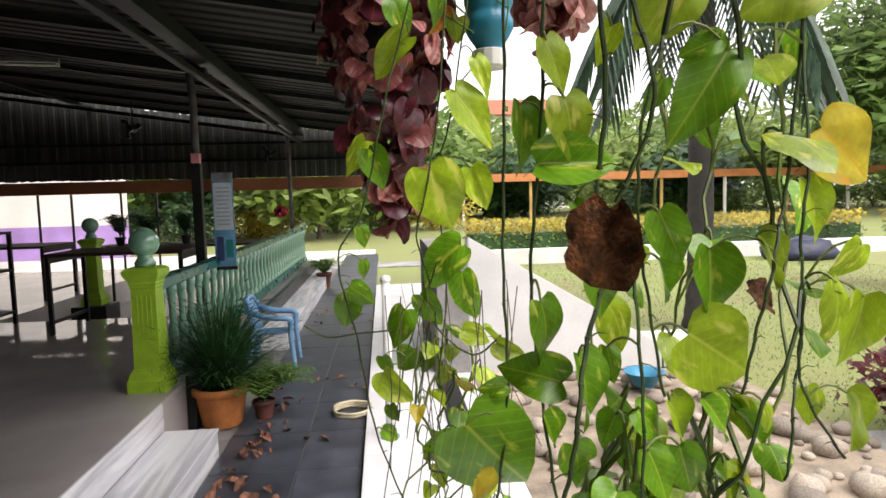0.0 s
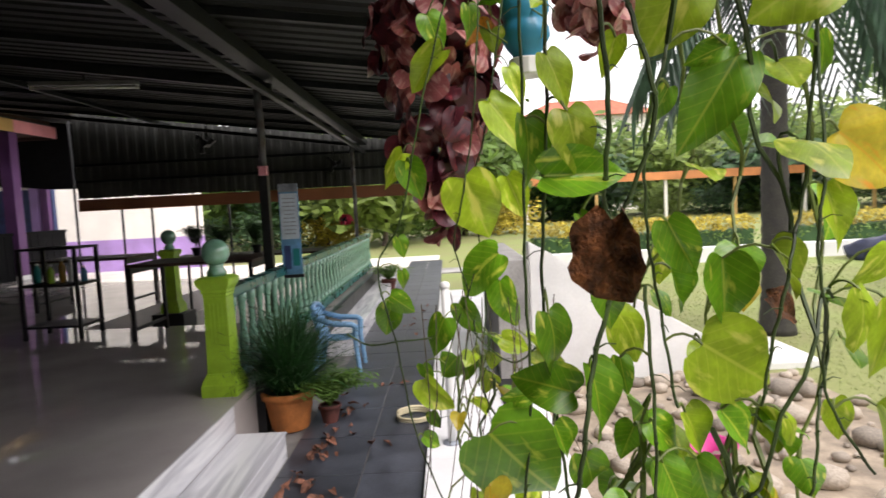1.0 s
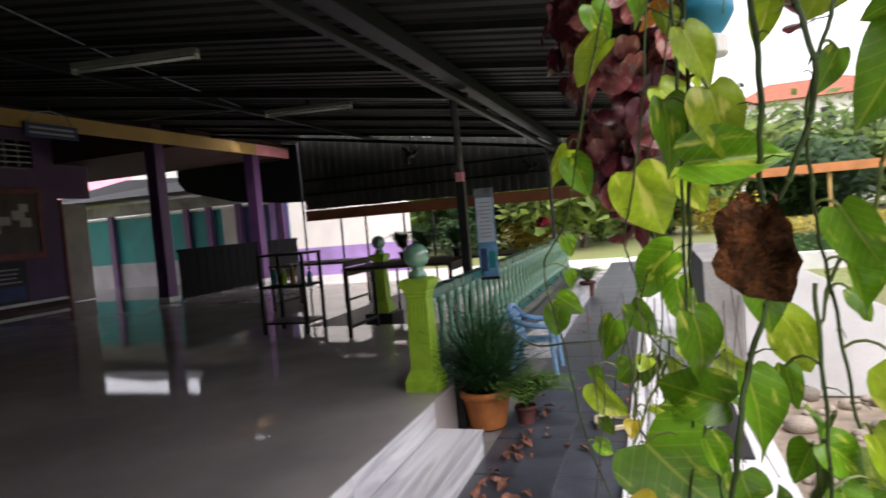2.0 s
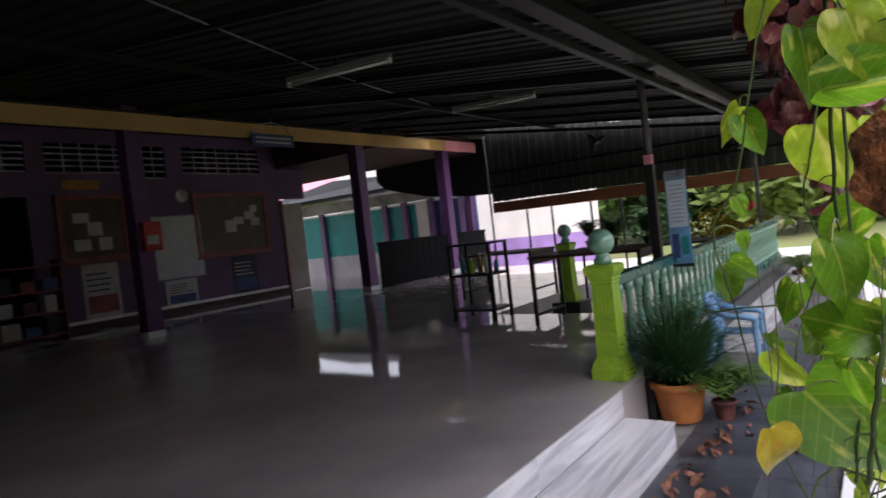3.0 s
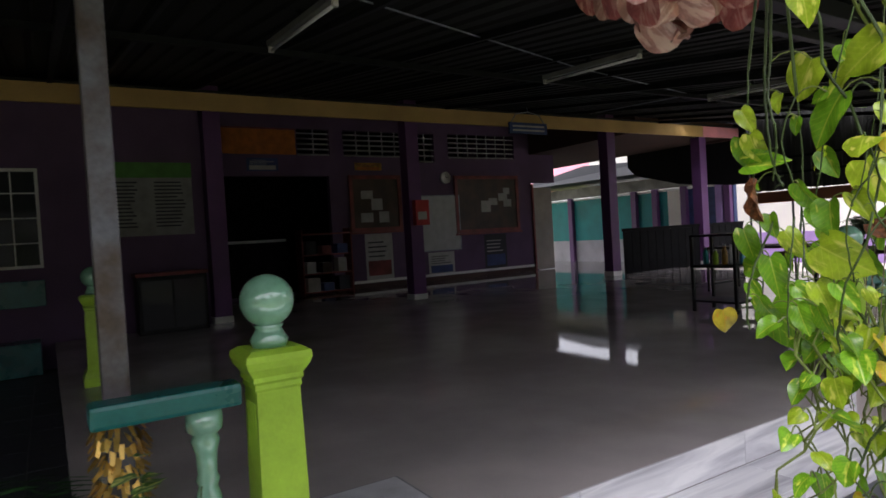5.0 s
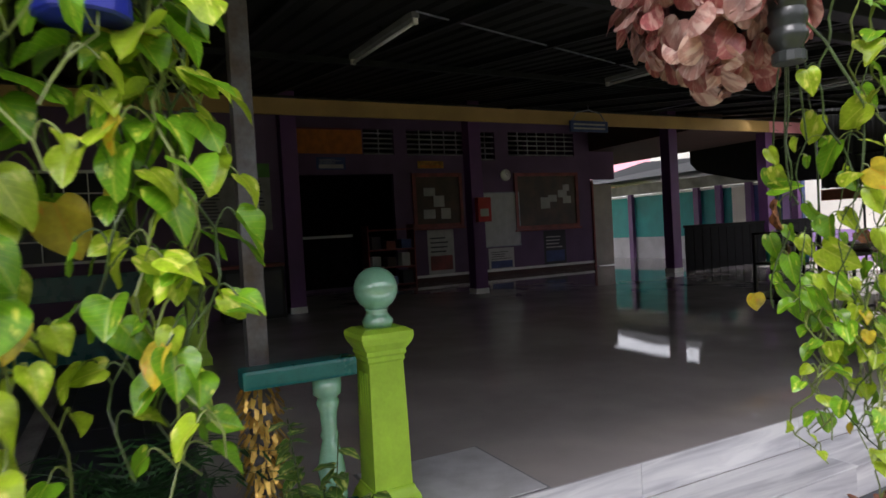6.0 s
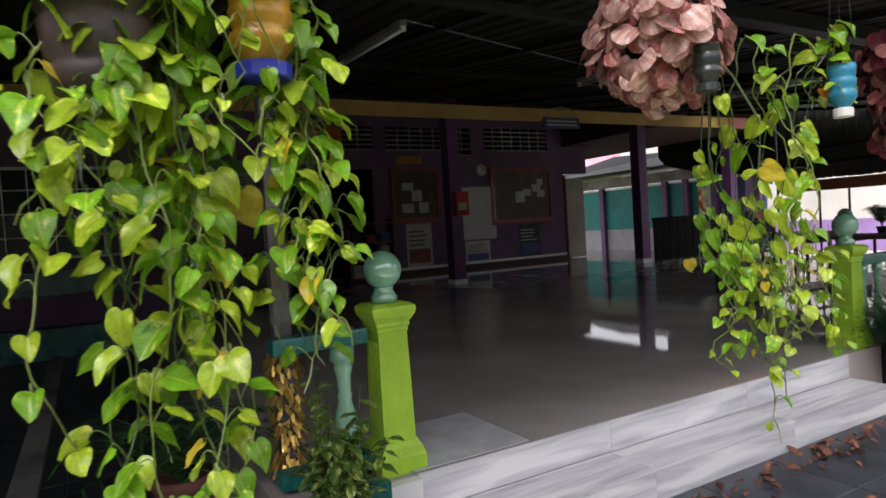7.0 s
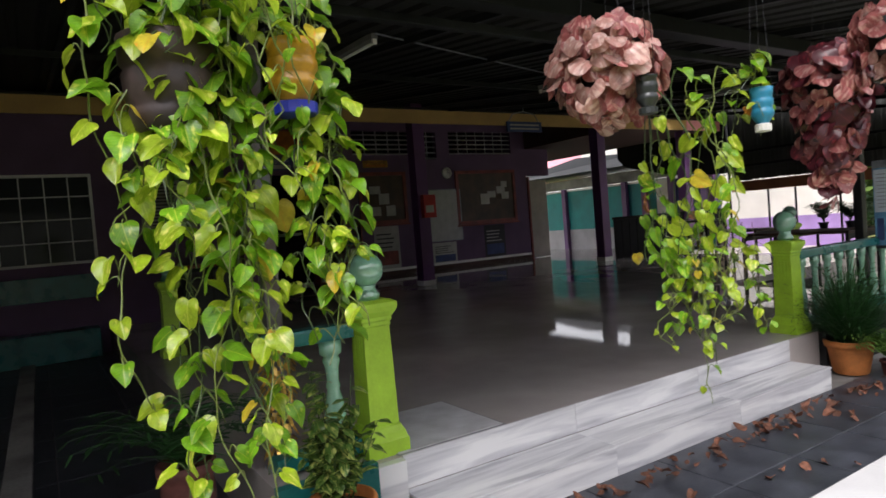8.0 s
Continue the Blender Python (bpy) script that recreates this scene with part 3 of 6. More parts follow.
# the room's inner faces are coloured near black for the shade inside
structure("wall_back", box(-14.6, -2.4, PZ, -14.5, 6.72, 4.3), "dark", "rear wall of the classroom, coloured as room shade", "wall")
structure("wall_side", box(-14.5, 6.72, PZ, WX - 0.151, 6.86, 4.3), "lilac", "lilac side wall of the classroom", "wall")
structure("wall_side2", box(-14.5, -2.4, PZ, WX - 0.151, -2.25, 4.3), "dark", "inner wall of the classroom, coloured as room shade", "wall")
structure("ceiling_room", box(-14.6, -2.4, 4.302, WX, 6.86, 4.35), "dark", "classroom ceiling, coloured as room shade", "ceiling")
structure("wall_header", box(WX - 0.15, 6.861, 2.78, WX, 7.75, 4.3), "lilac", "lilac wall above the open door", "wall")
structure("plinth_porch", box(WX + 0.001, 0.93, PZ + 0.001, WX + 0.016, 6.86, PZ + 0.109), "soffit", "dark plinth under the skirting", "plinth")
structure("baseboard", box(WX + 0.001, 0.93, PZ + 0.11, WX + 0.02, 6.86, PZ + 0.175), "white_paint", "white painted skirting along the wall", "baseboard")
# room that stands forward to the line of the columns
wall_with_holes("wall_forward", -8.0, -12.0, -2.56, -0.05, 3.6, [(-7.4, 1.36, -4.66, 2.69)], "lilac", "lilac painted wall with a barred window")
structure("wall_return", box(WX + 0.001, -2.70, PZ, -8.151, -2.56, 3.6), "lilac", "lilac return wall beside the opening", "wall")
# coloured near black for the shade behind the window
structure("wall_inside", box(-9.6, -12.0, 0, -9.5, -2.71, 3.6), "dark", "inner wall behind the barred window, coloured as room shade", "wall")
# porch slab, fascia and soffit
structure("ceiling_soffit", box(-13.0, -12, 3.601, -7.76, -2.42, 3.64), "soffit", "brown soffit over the forward room", "ceiling")
structure("ceiling_porch", box(-13.0, 6.87, 3.56, -7.76, 10.6, 3.9), "soffit", "brown soffit of the porch slab", "ceiling")
structure("wall_slab_end", box(-14.4, 6.862, 3.901, -7.76, 6.95, 4.42), "soffit", "brown slab edge above the classroom corner", "wall")
structure("fascia", box(-7.755, -12, 3.52, -7.70, 9.25, 3.78, 0.004), "fascia", "ochre painted porch fascia board", "fascia")
structure("fascia_end", box(-7.755, 9.255, 3.52, -7.70, 11.3, 3.78, 0.004), "pink", "pink painted end of the porch fascia", "fascia")
structure("trim", box(-7.69, -12, 3.785, -7.66, 11.2, 3.81), "black", "thin black cable run along the fascia", "trim")


def column(y):
    t = thing("porch_column", pose(-8.0, y, PZ), "square purple porch column with a white base", "column", "porch columns")
    part("shaft", box(-0.13, -0.13, 0.1, 0.13, 0.13, 3.21 if y > 6.87 else 3.6, 0.01), "column", t)
    part("base", box(-0.14, -0.14, 0, 0.14, 0.14, 0.1, 0.008), "white_paint", t, "white painted column base")
    return t


for y in (-2.4, 1.06, 6.17, 9.45):
    column(y)

# far classroom wing at the end of the porch
structure("wall_far_wing", box(-26.0, 12.4, 0, -9.0, 12.55, 0.95), "dado", "white lower wall of the far wing", "wall")
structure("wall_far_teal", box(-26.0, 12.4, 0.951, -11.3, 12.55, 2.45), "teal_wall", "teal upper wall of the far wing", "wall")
structure("wall_far_beige", box(-11.299, 12.4, 0.951, -10.6, 12.55, 2.45), "cream", "beige upper wall of the far wing", "wall")
structure("wall_far_dark", box(-10.599, 12.4, 0.951, -9.0, 12.55, 2.45), "navy", "dark doorway wall of the far wing", "wall")
structure("pier_pale", box(-9.5, 12.25, 0, -9.29, 12.399, 2.6), "purple", "pale purple pier on the far wing", "pier")
for x in (-20.0, -17.8, -15.64, -12.59, -11.72, -10.62, -9.13):
    structure("pier", box(x - 0.1, 12.25, 0, x + 0.1, 12.399, 2.6), "column", "purple pier on the far wing", "pier")
structure("trim_far", box(-17.0, 12.35, 2.46, -9.0, 12.56, 2.52), "white_paint", "white ledge above the teal wall", "trim")
structure("beam_far", box(-26, 12.2, 2.55, -9.0, 12.6, 2.9), "concrete", "pale concrete beam of the far wing", "beam")
bm = bmesh.new()
v = [bm.verts.new(p) for p in ((-32, 15.2, 3.25), (-8, 15.2, 3.25), (-8, 16.6, 4.42), (-32, 16.6, 4.42), (-32, 18.0, 3.25), (-8, 18.0, 3.25))]
for q in ((0, 1, 2, 3), (3, 2, 5, 4), (0, 3, 4), (1, 5, 2), (0, 4, 5, 1)):
    bm.faces.new([v[i] for i in q])
structure("roof_far", bm, "pink", "pink painted ridged roof beyond the far wing", "roof")
# soffit extension, added to trim the sky mirrored in the floor
structure("ceiling_wing", box(-19.0, 7.2, 3.56, -13.001, 10.6, 3.6), "soffit", "brown soffit extension added to cut the reflected sky", "ceiling")
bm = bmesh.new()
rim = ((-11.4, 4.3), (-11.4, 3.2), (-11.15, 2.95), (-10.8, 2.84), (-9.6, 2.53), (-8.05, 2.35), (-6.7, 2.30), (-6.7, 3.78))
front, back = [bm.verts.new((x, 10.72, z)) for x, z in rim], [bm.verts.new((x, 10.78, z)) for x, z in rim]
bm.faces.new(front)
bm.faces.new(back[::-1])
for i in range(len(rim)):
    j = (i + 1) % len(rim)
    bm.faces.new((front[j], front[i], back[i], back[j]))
structure("wall_porch_end", bm, "flat_black", "dark sheet hanging below the porch end", "wall")

# cream building with a purple dado beyond the platform
structure("wall_cream", box(-17.0, 14.8, 0.95, -6.05, 15.0, 4.2), "cream", "cream painted building wall", "wall")
structure("wall_dado", box(-17.0, 14.79, -0.02, -6.05, 15.001, 0.949), "purple", "purple painted dado on the cream wall", "wall")
# unseen south wall, added to keep daylight off the platform
bm = bmesh.new()
for y in (-12.25, -12.05):
    bm.faces.new([bm.verts.new(p) for p in ((-14.9, y, -0.05), (1.2, y, -0.05), (1.2, y, roof_z(1.2) + 0.1), (-14.9, y, roof_z(-14.9) + 0.1))])
bmesh.ops.bridge_loops(bm, edges=bm.edges[:])
structure("wall_south", bm, "lilac", "unseen lilac wall added to shut out southern light", "wall")
# unseen garden walls, added to hold low sky light off floor and porch
structure("wall_garden", box(10.0, -14.0, -0.05, 10.2, 5.0, 3.8), "concrete", "unseen plain wall added to dim light from the garden", "wall")
structure("wall_garden_south", box(1.3, -14.2, -0.05, 10.2, -14.01, 3.8), "concrete", "unseen plain wall added across the garden end", "wall")
# unseen rear wall, added against light leaking in behind the classroom
structure("wall_rear", box(-14.9, -12.04, -0.05, -14.61, 6.72, 4.95), "lilac", "unseen lilac wall added to stop light at the rear", "wall")
structure("canopy_edge", box(-8.6, 10.61, 3.5, -7.76, 11.25, 3.56), "soffit", "thin brown canopy beyond the porch slab", "canopy")
bm = bmesh.new()
v = [bm.verts.new(p) for p in ((-17.6, 10.9, 3.0), (-9.2, 10.9, 3.0), (-9.2, 13.4, 3.0), (-17.6, 13.4, 3.0), (-14.85, 12.3, 3.70), (-11.6, 12.3, 3.5))]
for q in ((0, 1, 5, 4), (1, 2, 5), (2, 3, 4, 5), (3, 0, 4), (3, 2, 1, 0)):
    bm.faces.new([v[i] for i in q])
structure("roof_canopy", bm, "steel", "dark hipped canopy in front of the far wing", "roof")


# ---- newel posts and balustrades ----
def newel(x, y, z0=PZ):
    t = thing("newel_post", pose(x, y, z0), "lime green fluted newel post with a glossy mint ball top", "post", "newel posts")
    part("plinth", lathe([(0.118, 0), (0.118, 0.075), (0.112, 0.085), (0.104, 0.115), (0.09, 0.14), (0.088, 0.15)], 4), "lime", t)
    part("shaft", lathe([(0.082, 0.15), (0.078, 0.45), (0.074, 0.66)], 4), "lime", t)
    for side in (0, 2):
        for k in (-1.5, -0.5, 0.5, 1.5):
            bm = box(k * 0.028 - 0.006, -0.0795, 0.19, k * 0.028 + 0.006, -0.074, 0.62, 0.002)
            bmesh.ops.rotate(bm, verts=bm.verts, cent=(0, 0, 0), matrix=Matrix.Rotation(side * math.pi / 2, 3, 'Z'))
            part("flute", bm, "lime", t)
    part("cap", lathe([(0.074, 0.66), (0.080, 0.67), (0.078, 0.685), (0.086, 0.695), (0.084, 0.71), (0.104, 0.74), (0.112, 0.765), (0.110, 0.785), (0.085, 0.80)], 4), "lime", t)
    part("neck", lathe([(0.062, 0.80), (0.066, 0.825), (0.05, 0.85), (0.044, 0.862), (0.052, 0.874)], 20), "mint", t, "mint gloss neck", smooth=True)
    bm = bmesh.new()
    bmesh.ops.create_uvsphere(bm, u_segments=24, v_segments=14, radius=0.093)
    bmesh.ops.translate(bm, verts=bm.verts, vec=(0, 0, 0.957))
    part("ball", bm, "mint", t, "glossy mint ball", smooth=True)
    return t


first = newel(-0.17, 0.0)
copy_thing(first, pose(-0.17, -4.0, PZ))
copy_thing(first, pose(-4.4, -4.3, PZ))
far_post = copy_thing(first, pose(-2.15, 3.75, PZ))

structure("pedestal", box(-2.35, 3.55, -0.01, -1.95, 3.95, PZ - 0.001, 0.006), "black", "dark pedestal under the far newel post", "plinth")
BAL = [(0.045, 0.0), (0.045, 0.06), (0.03, 0.075), (0.038, 0.10), (0.044, 0.15), (0.036, 0.21), (0.024, 0.27), (0.03, 0.29), (0.024, 0.31), (0.027, 0.38), (0.036, 0.42), (0.03, 0.44), (0.045, 0.455), (0.045, 0.52)]


def balustrade(x, y0, y1, n, label, fat=1.3, lead=0.5):
    t = thing("balustrade", pose(x, y0, PZ), label, "balustrade")
    L = y1 - y0
    part("top_rail", box(-0.055, 0, 0.625, 0.055, L, 0.70, 0.014), "teal", t)
    part("bottom_rail", box(-0.05, 0, 0.03, 0.05, L, 0.105, 0.01), "teal", t)
    bm = lathe([(r * fat, z) for r, z in BAL], 14)
    me = bpy.data.meshes.new("baluster")
    bm.to_mesh(me)
    bm.free()
    me.materials.append(M["mint"])
    me.polygons.foreach_set("use_smooth", [True] * len(me.polygons))
    for i in range(n):
        share("baluster", me, t, pose(0, L * (i + lead) / n, 0.105))
    return t


balustrade(-0.17, 0.12, 8.1, 36, "teal railed balustrade with glossy mint turned balusters", 0.88)
balustrade(-0.17, -4.56, -4.115, 1, "short teal railed balustrade beside the step opening", lead=0.74)
structure("plinth_wall", box(-0.011, 0.14, -0.01, 0.05, 8.1, PZ + 0.03, 0.004), "black", "dark painted plinth below the balustrade", "wall")
structure("plinth_wall2", box(-0.011, -4.62, -0.01, 0.05, -4.12, PZ + 0.03, 0.004), "teal", "teal painted plinth below the balustrade", "wall")
structure("step_core", box(-0.011, -3.96, -0.01, 0.30, -0.34, 0.155), "concrete", "concrete core of the front step", "step")
structure("step_end", box(-0.011, -4.119, -0.01, 0.045, -3.962, PZ - 0.003, 0.003), "marble", "white marble slip at the end of the step", "step")
structure("ledge_marble", box(0.051, 2.35, -0.01, 0.34, 7.9, 0.20, 0.006), "marble", "white marble ledge along the balustrade", "ledge")
# thin pale slab that stands in for a patch of daylight on the floor
light_patch = thing("floor_mat", pose(-0.36, -3.62, PZ), "pale rectangle for a patch of daylight by the steps", "mat")
part("patch_face", box(-0.32, -0.34, 0.001, 0.33, 0.33, 0.009, 0.003), mat("pale_patch", (0.62, 0.62, 0.64), 0.6, var=0.12, fine=120, bump=0.2), light_patch)
part("patch_edge", box(-0.335, -0.355, 0.001, 0.345, 0.345, 0.005, 0.002), mat("patch_rim", (0.26, 0.26, 0.27), 0.7, var=0.1), light_patch)


# ---- pots and their plants ----
def blade_plant(bm, n, length, spread, z0, rnd, width=0.006, droop=0.5, arch=1.5):
    """Long narrow leaves that rise from one point and arch over."""
    for i in range(n):
        a = rnd.uniform(0, math.tau)
        s = rnd.uniform(0.15, 1) * spread
        h = length * rnd.uniform(0.55, 1)
        p = Vector((math.cos(a) * 0.04 * rnd.random(), math.sin(a) * 0.04 * rnd.random(), z0))
        d = Vector((math.cos(a), math.sin(a), 0))
        side = d.cross(Vector((0, 0, 1)))
        prev = None
        for k in range(6):
            f = k / 5
            c = p + d * (s * f ** arch) + Vector((0, 0, h * (f - droop * f ** 3 * s / spread)))
            w = width * (1 - f * 0.9) * (0.6 + 1.2 * f if f < 0.4 else 1)
            v = (bm.verts.new(c - side * w), bm.verts.new(c + side * w))
            if prev:
                bm.faces.new((prev[0], prev[1], v[1], v[0]))
            prev = v
    return bm


def frond_bm(n, length, spread, z0, rnd, leaflet=0.07, arch=1.4):
    """Feathered fronds: thin midribs with many paired leaflets."""
    bm = bmesh.new()
    for i in range(n):
        a = rnd.uniform(0, math.tau)
        s, h = rnd.uniform(0.2, 1) * spread, length * rnd.uniform(0.6, 1)
        d = Vector((math.cos(a), math.sin(a), 0))
        side = d.cross(Vector((0, 0, 1)))
        pts = [Vector((0, 0, z0)) + d * (s * f ** arch) + Vector((0, 0, h * (f - 0.45 * f ** 3))) for f in [k / 9 for k in range(10)]]
        rod(pts, 0.003, 3, bm, 0.001)
        for k in range(2, 10):
            for sg in (-1, 1):
                l = leaflet * rnd.uniform(0.7, 1.1)
                t = (pts[k] - pts[k - 1]).normalized()
                o = (side * sg * 0.8 + t * 0.5 + Vector((0, 0, -0.15))).normalized()
                e = pts[k] + o * l
                w = t * 0.005
                bm.faces.new((bm.verts.new(pts[k] - w), bm.verts.new(pts[k] + o * l * 0.5 - w * 1.5), bm.verts.new(e), bm.verts.new(pts[k] + o * l * 0.5 + w * 1.5), bm.verts.new(pts[k] + w)))
    return bm


def pot_bm(r, h):
    return lathe([(r * 0.68, 0), (r * 0.72, 0.01), (r * 0.92, h * 0.75), (r * 0.94, h * 0.8), (r * 1.05, h * 0.82), (r * 1.06, h * 0.97), (r * 1.02, h), (r * 0.93, h), (r * 0.9, h * 0.86)], 24, caps=False)


def soil_bm(r, z):
    bm = bmesh.new()
    bmesh.ops.create_circle(bm, cap_ends=True, radius=r, segments=20)
    for v in bm.verts:
        v.co.z = z
    bmesh.ops.poke(bm, faces=bm.faces)
    for v in bm.verts:
        v.co.z += 0.01 if v.co.xy.length < 0.01 else 0
    return bm


def fountain(n, low, high, z0, rnd, width, leaflet=0.0, most=62, x_min=-9):
    """A tuft whose leaves lean every way, arch and hang at the ends."""
    bm = bmesh.new()
    for i in range(n):
        a, lean = rnd.uniform(0, math.tau), math.radians(rnd.uniform(2, most))
        L = rnd.uniform(low, high) * (1 - 0.25 * lean)
        d = Vector((math.cos(a), math.sin(a), 0))
        up = d * math.sin(lean) + Vector((0, 0, math.cos(lean)))
        side = d.cross(Vector((0, 0, 1)))
        root = Vector((rnd.uniform(-0.06, 0.06), rnd.uniform(-0.06, 0.06), z0))
        sag = rnd.uniform(0.12, 0.4) * L
        pts = [root + up * L * f + d * 0.12 * L * f * f - Vector((0, 0, sag * f ** 2.4)) for f in [k / 7 for k in range(8)]]
        for c in pts:
            if c.x < x_min:
                c.x = x_min + (c.x - x_min) * 0.1
        prev = None
        for k, c in enumerate(pts):
            w = width * (1 - 0.85 * k / 7)
            v = (bm.verts.new(c - side * w), bm.verts.new(c + side * w))
            if prev:
                bm.faces.new((prev[0], prev[1], v[1], v[0]))
            prev = v
            if leaflet and k > 1:
                t = (pts[k] - pts[k - 1]).normalized()
                for sg in (-1, 1):
                    o = (side * sg * 0.7 + t * 0.6 + Vector((0, 0, -0.2))).normalized() * leaflet * rnd.uniform(0.6, 1.1)
                    bm.faces.new((bm.verts.new(c - t * 0.003), bm.verts.new(c + o * 0.5 - t * 0.004), bm.verts.new(c + o), bm.verts.new(c + o * 0.5 + t * 0.004)))
    return bm


rnd = random.Random(5)
t = thing("potted_palm", pose(0.20, 0.22, 0.0), "dark feathery palm in an orange terracotta pot on slate", "plant")
part("pot", pot_bm(0.185, 0.28), "clay", t, "orange terracotta pot", smooth=True)
part("soil", soil_bm(0.168, 0.24), "soil", t)
part("foliage", fountain(230, 0.4, 0.92, 0.24, rnd, 0.0035, 0.10, 52, -0.27), "fern", t)
part("grass_leaves", fountain(760, 0.35, 0.95, 0.24, rnd, 0.0095, 0, 55, -0.27), "fern", t)
t2 = thing("potted_fern", pose(0.47, 0.30, 0.0), "light green trailing fern in a small clay pot", "plant")
part("pot", pot_bm(0.08, 0.13), "oldclay", t2, smooth=True)
part("soil", soil_bm(0.07, 0.11), "soil", t2)
part("foliage", frond_bm(130, 0.46, 0.36, 0.10, rnd, 0.07), "fern2", t2)

t = thing("potted_fern", pose(0.30, 6.9, 0.0), "light green fern in a clay pot near the ledge end", "plant")
part("pot", pot_bm(0.13, 0.26), "oldclay", t, smooth=True)
part("soil", soil_bm(0.12, 0.22), "soil", t)
part("foliage", frond_bm(70, 0.5, 0.45, 0.22, rnd, 0.09), "fern2", t)

t = thing("clay_urn", pose(-0.30, -4.93, 0.0), "tall weathered clay pot standing on paving", "pot")
part("pot", lathe([(r * 0.62, z) for r, z in ((0.13, 0), (0.15, 0.02), (0.19, 0.2), (0.20, 0.34), (0.185, 0.42), (0.20, 0.44), (0.215, 0.46), (0.215, 0.50), (0.19, 0.50), (0.17, 0.42))], 26, caps=False), "oldclay", t, smooth=True)
part("soil", soil_bm(0.11, 0.44), "soil", t)
part("foliage", frond_bm(45, 0.55, 0.55, 0.44, rnd, 0.1), "fern", t, "dark fern fronds")


# ---- plastic chair ----
def chair():
    t = thing("plastic_chair", pose(0.31, 1.80, 0.0, 0, 0, -90) @ Matrix.Diagonal((0.76, 0.76, 0.76, 1)), "pale blue moulded plastic garden chair on slate paving", "chair")
    bm = bmesh.new()
    for i in range(9):
        for j in range(9):
            u, v = i / 8 * 2 - 1, j / 8 * 2 - 1
            bm.verts.new((u * 0.21, v * 0.21, 0.41 - 0.02 * (1 - u * u) * (1 - v * v) + (0.012 if j > 6 else 0)))
    bm.verts.ensure_lookup_table()
    for i in range(8):
        for j in range(8):
            bm.faces.new([bm.verts[k] for k in (i * 9 + j, (i + 1) * 9 + j, (i + 1) * 9 + j + 1, i * 9 + j + 1)])
    bmesh.ops.solidify(bm, geom=bm.faces[:], thickness=0.012)
    part("seat", bm, "chair", t, smooth=True)
    for k in range(5):
        a = (k - 2) * 0.085
        part("back_slat", rod([(a, -0.20, 0.42), (a * 1.05, -0.25, 0.6), (a * 1.05, -0.30, 0.80)], 0.034, 6), "chair", t)
    part("back_rail", rod([(-0.22, -0.24, 0.74), (-0.16, -0.30, 0.83), (0, -0.315, 0.85), (0.16, -0.30, 0.83), (0.22, -0.24, 0.74)], 0.034, 8), "chair", t, smooth=True)
    for s in (-1, 1):
        part("armrest", rod([(s * 0.22, -0.26, 0.70), (s * 0.255, -0.05, 0.63), (s * 0.255, 0.19, 0.61), (s * 0.24, 0.23, 0.58)], 0.036, 8), "chair", t, smooth=True)
        part("leg", rod([(s * 0.24, 0.23, 0.59), (s * 0.22, 0.22, 0.40), (s * 0.25, 0.26, 0.0)], 0.038, 8, end=0.028), "chair", t)
        part("leg", rod([(s * 0.21, -0.22, 0.42), (s * 0.25, -0.30, 0.0)], 0.038, 8, end=0.028), "chair", t)
    return t


chair()


# ---- banner sign beside the balustrade ----
def banner():
    t = thing("notice_banner", pose(-0.06, 1.62, PZ + 0.62, 0, 0, 4), "tall pale blue printed notice banner on the rail post", "sign")
    part("sheet", box(-0.09, -0.006, 0.0, 0.09, 0.006, 0.84, 0.002), "blue_print", t)
    part("paper_panel", box(-0.08, -0.011, 0.33, 0.08, -0.0065, 0.75), "banner_print", t, "pale paper with rows of small print")
    part("header_strip", box(-0.09, -0.010, 0.765, 0.09, -0.0065, 0.84), "galv", t, "grey header strip")
    for i in range(10):
        w = 0.064 * rnd.uniform(0.7, 1)
        part("text_line", box(-w, -0.0135, 0.70 - i * 0.036, w, -0.0115, 0.708 - i * 0.036), "galv", t)
    part("picture_block", box(-0.07, -0.010, 0.05, -0.01, -0.0065, 0.27), "navy", t, "dark blue printed picture")
    part("picture_block", box(0.01, -0.010, 0.08, 0.07, -0.0065, 0.24), "teal_wall", t)
    part("foot", box(-0.1, -0.02, -0.03, 0.1, 0.02, 0.0, 0.004), "black", t)


banner()
structure("rail_post", box(-0.29, 1.50, PZ, -0.21, 1.58, 1.88, 0.006), "black", "dark square post behind the banner", "post")
t = thing("pink_box", pose(-0.25, 1.54, 1.88), "small pink tin on top of the dark post", "box")
part("tin", box(-0.035, -0.035, 0, 0.035, 0.035, 0.07, 0.005), "pink", t)
part("lid", box(-0.038, -0.038, 0.071, 0.038, 0.038, 0.085, 0.004), "pink", t)

# gold tinsel tied round the roof post
t = thing("tinsel", pose(-0.30, -4.47, PZ + 0.05), "strip of crumpled gold tinsel wrapped round the post", "decoration")
bm = bmesh.new()
for i in range(420):
    a, z = rnd.uniform(0, math.tau), rnd.uniform(0.0, 0.62)
    r = 0.062 + 0.02 * math.sin(z * 40) * rnd.random()
    c = Vector((math.cos(a) * r, math.sin(a) * r, z))
    o = Vector((math.cos(a), math.sin(a), 0)) * rnd.uniform(0.015, 0.035)
    w = Vector((-math.sin(a), math.cos(a), rnd.uniform(-1, 1))) * 0.010
    d = Vector((0, 0, -rnd.uniform(0.02, 0.05)))
    bm.faces.new((bm.verts.new(c - w), bm.verts.new(c + w), bm.verts.new(c + o + d + w * 0.6), bm.verts.new(c + o + d - w * 0.6)))
part("foil_wrap", bm, "gold", t)


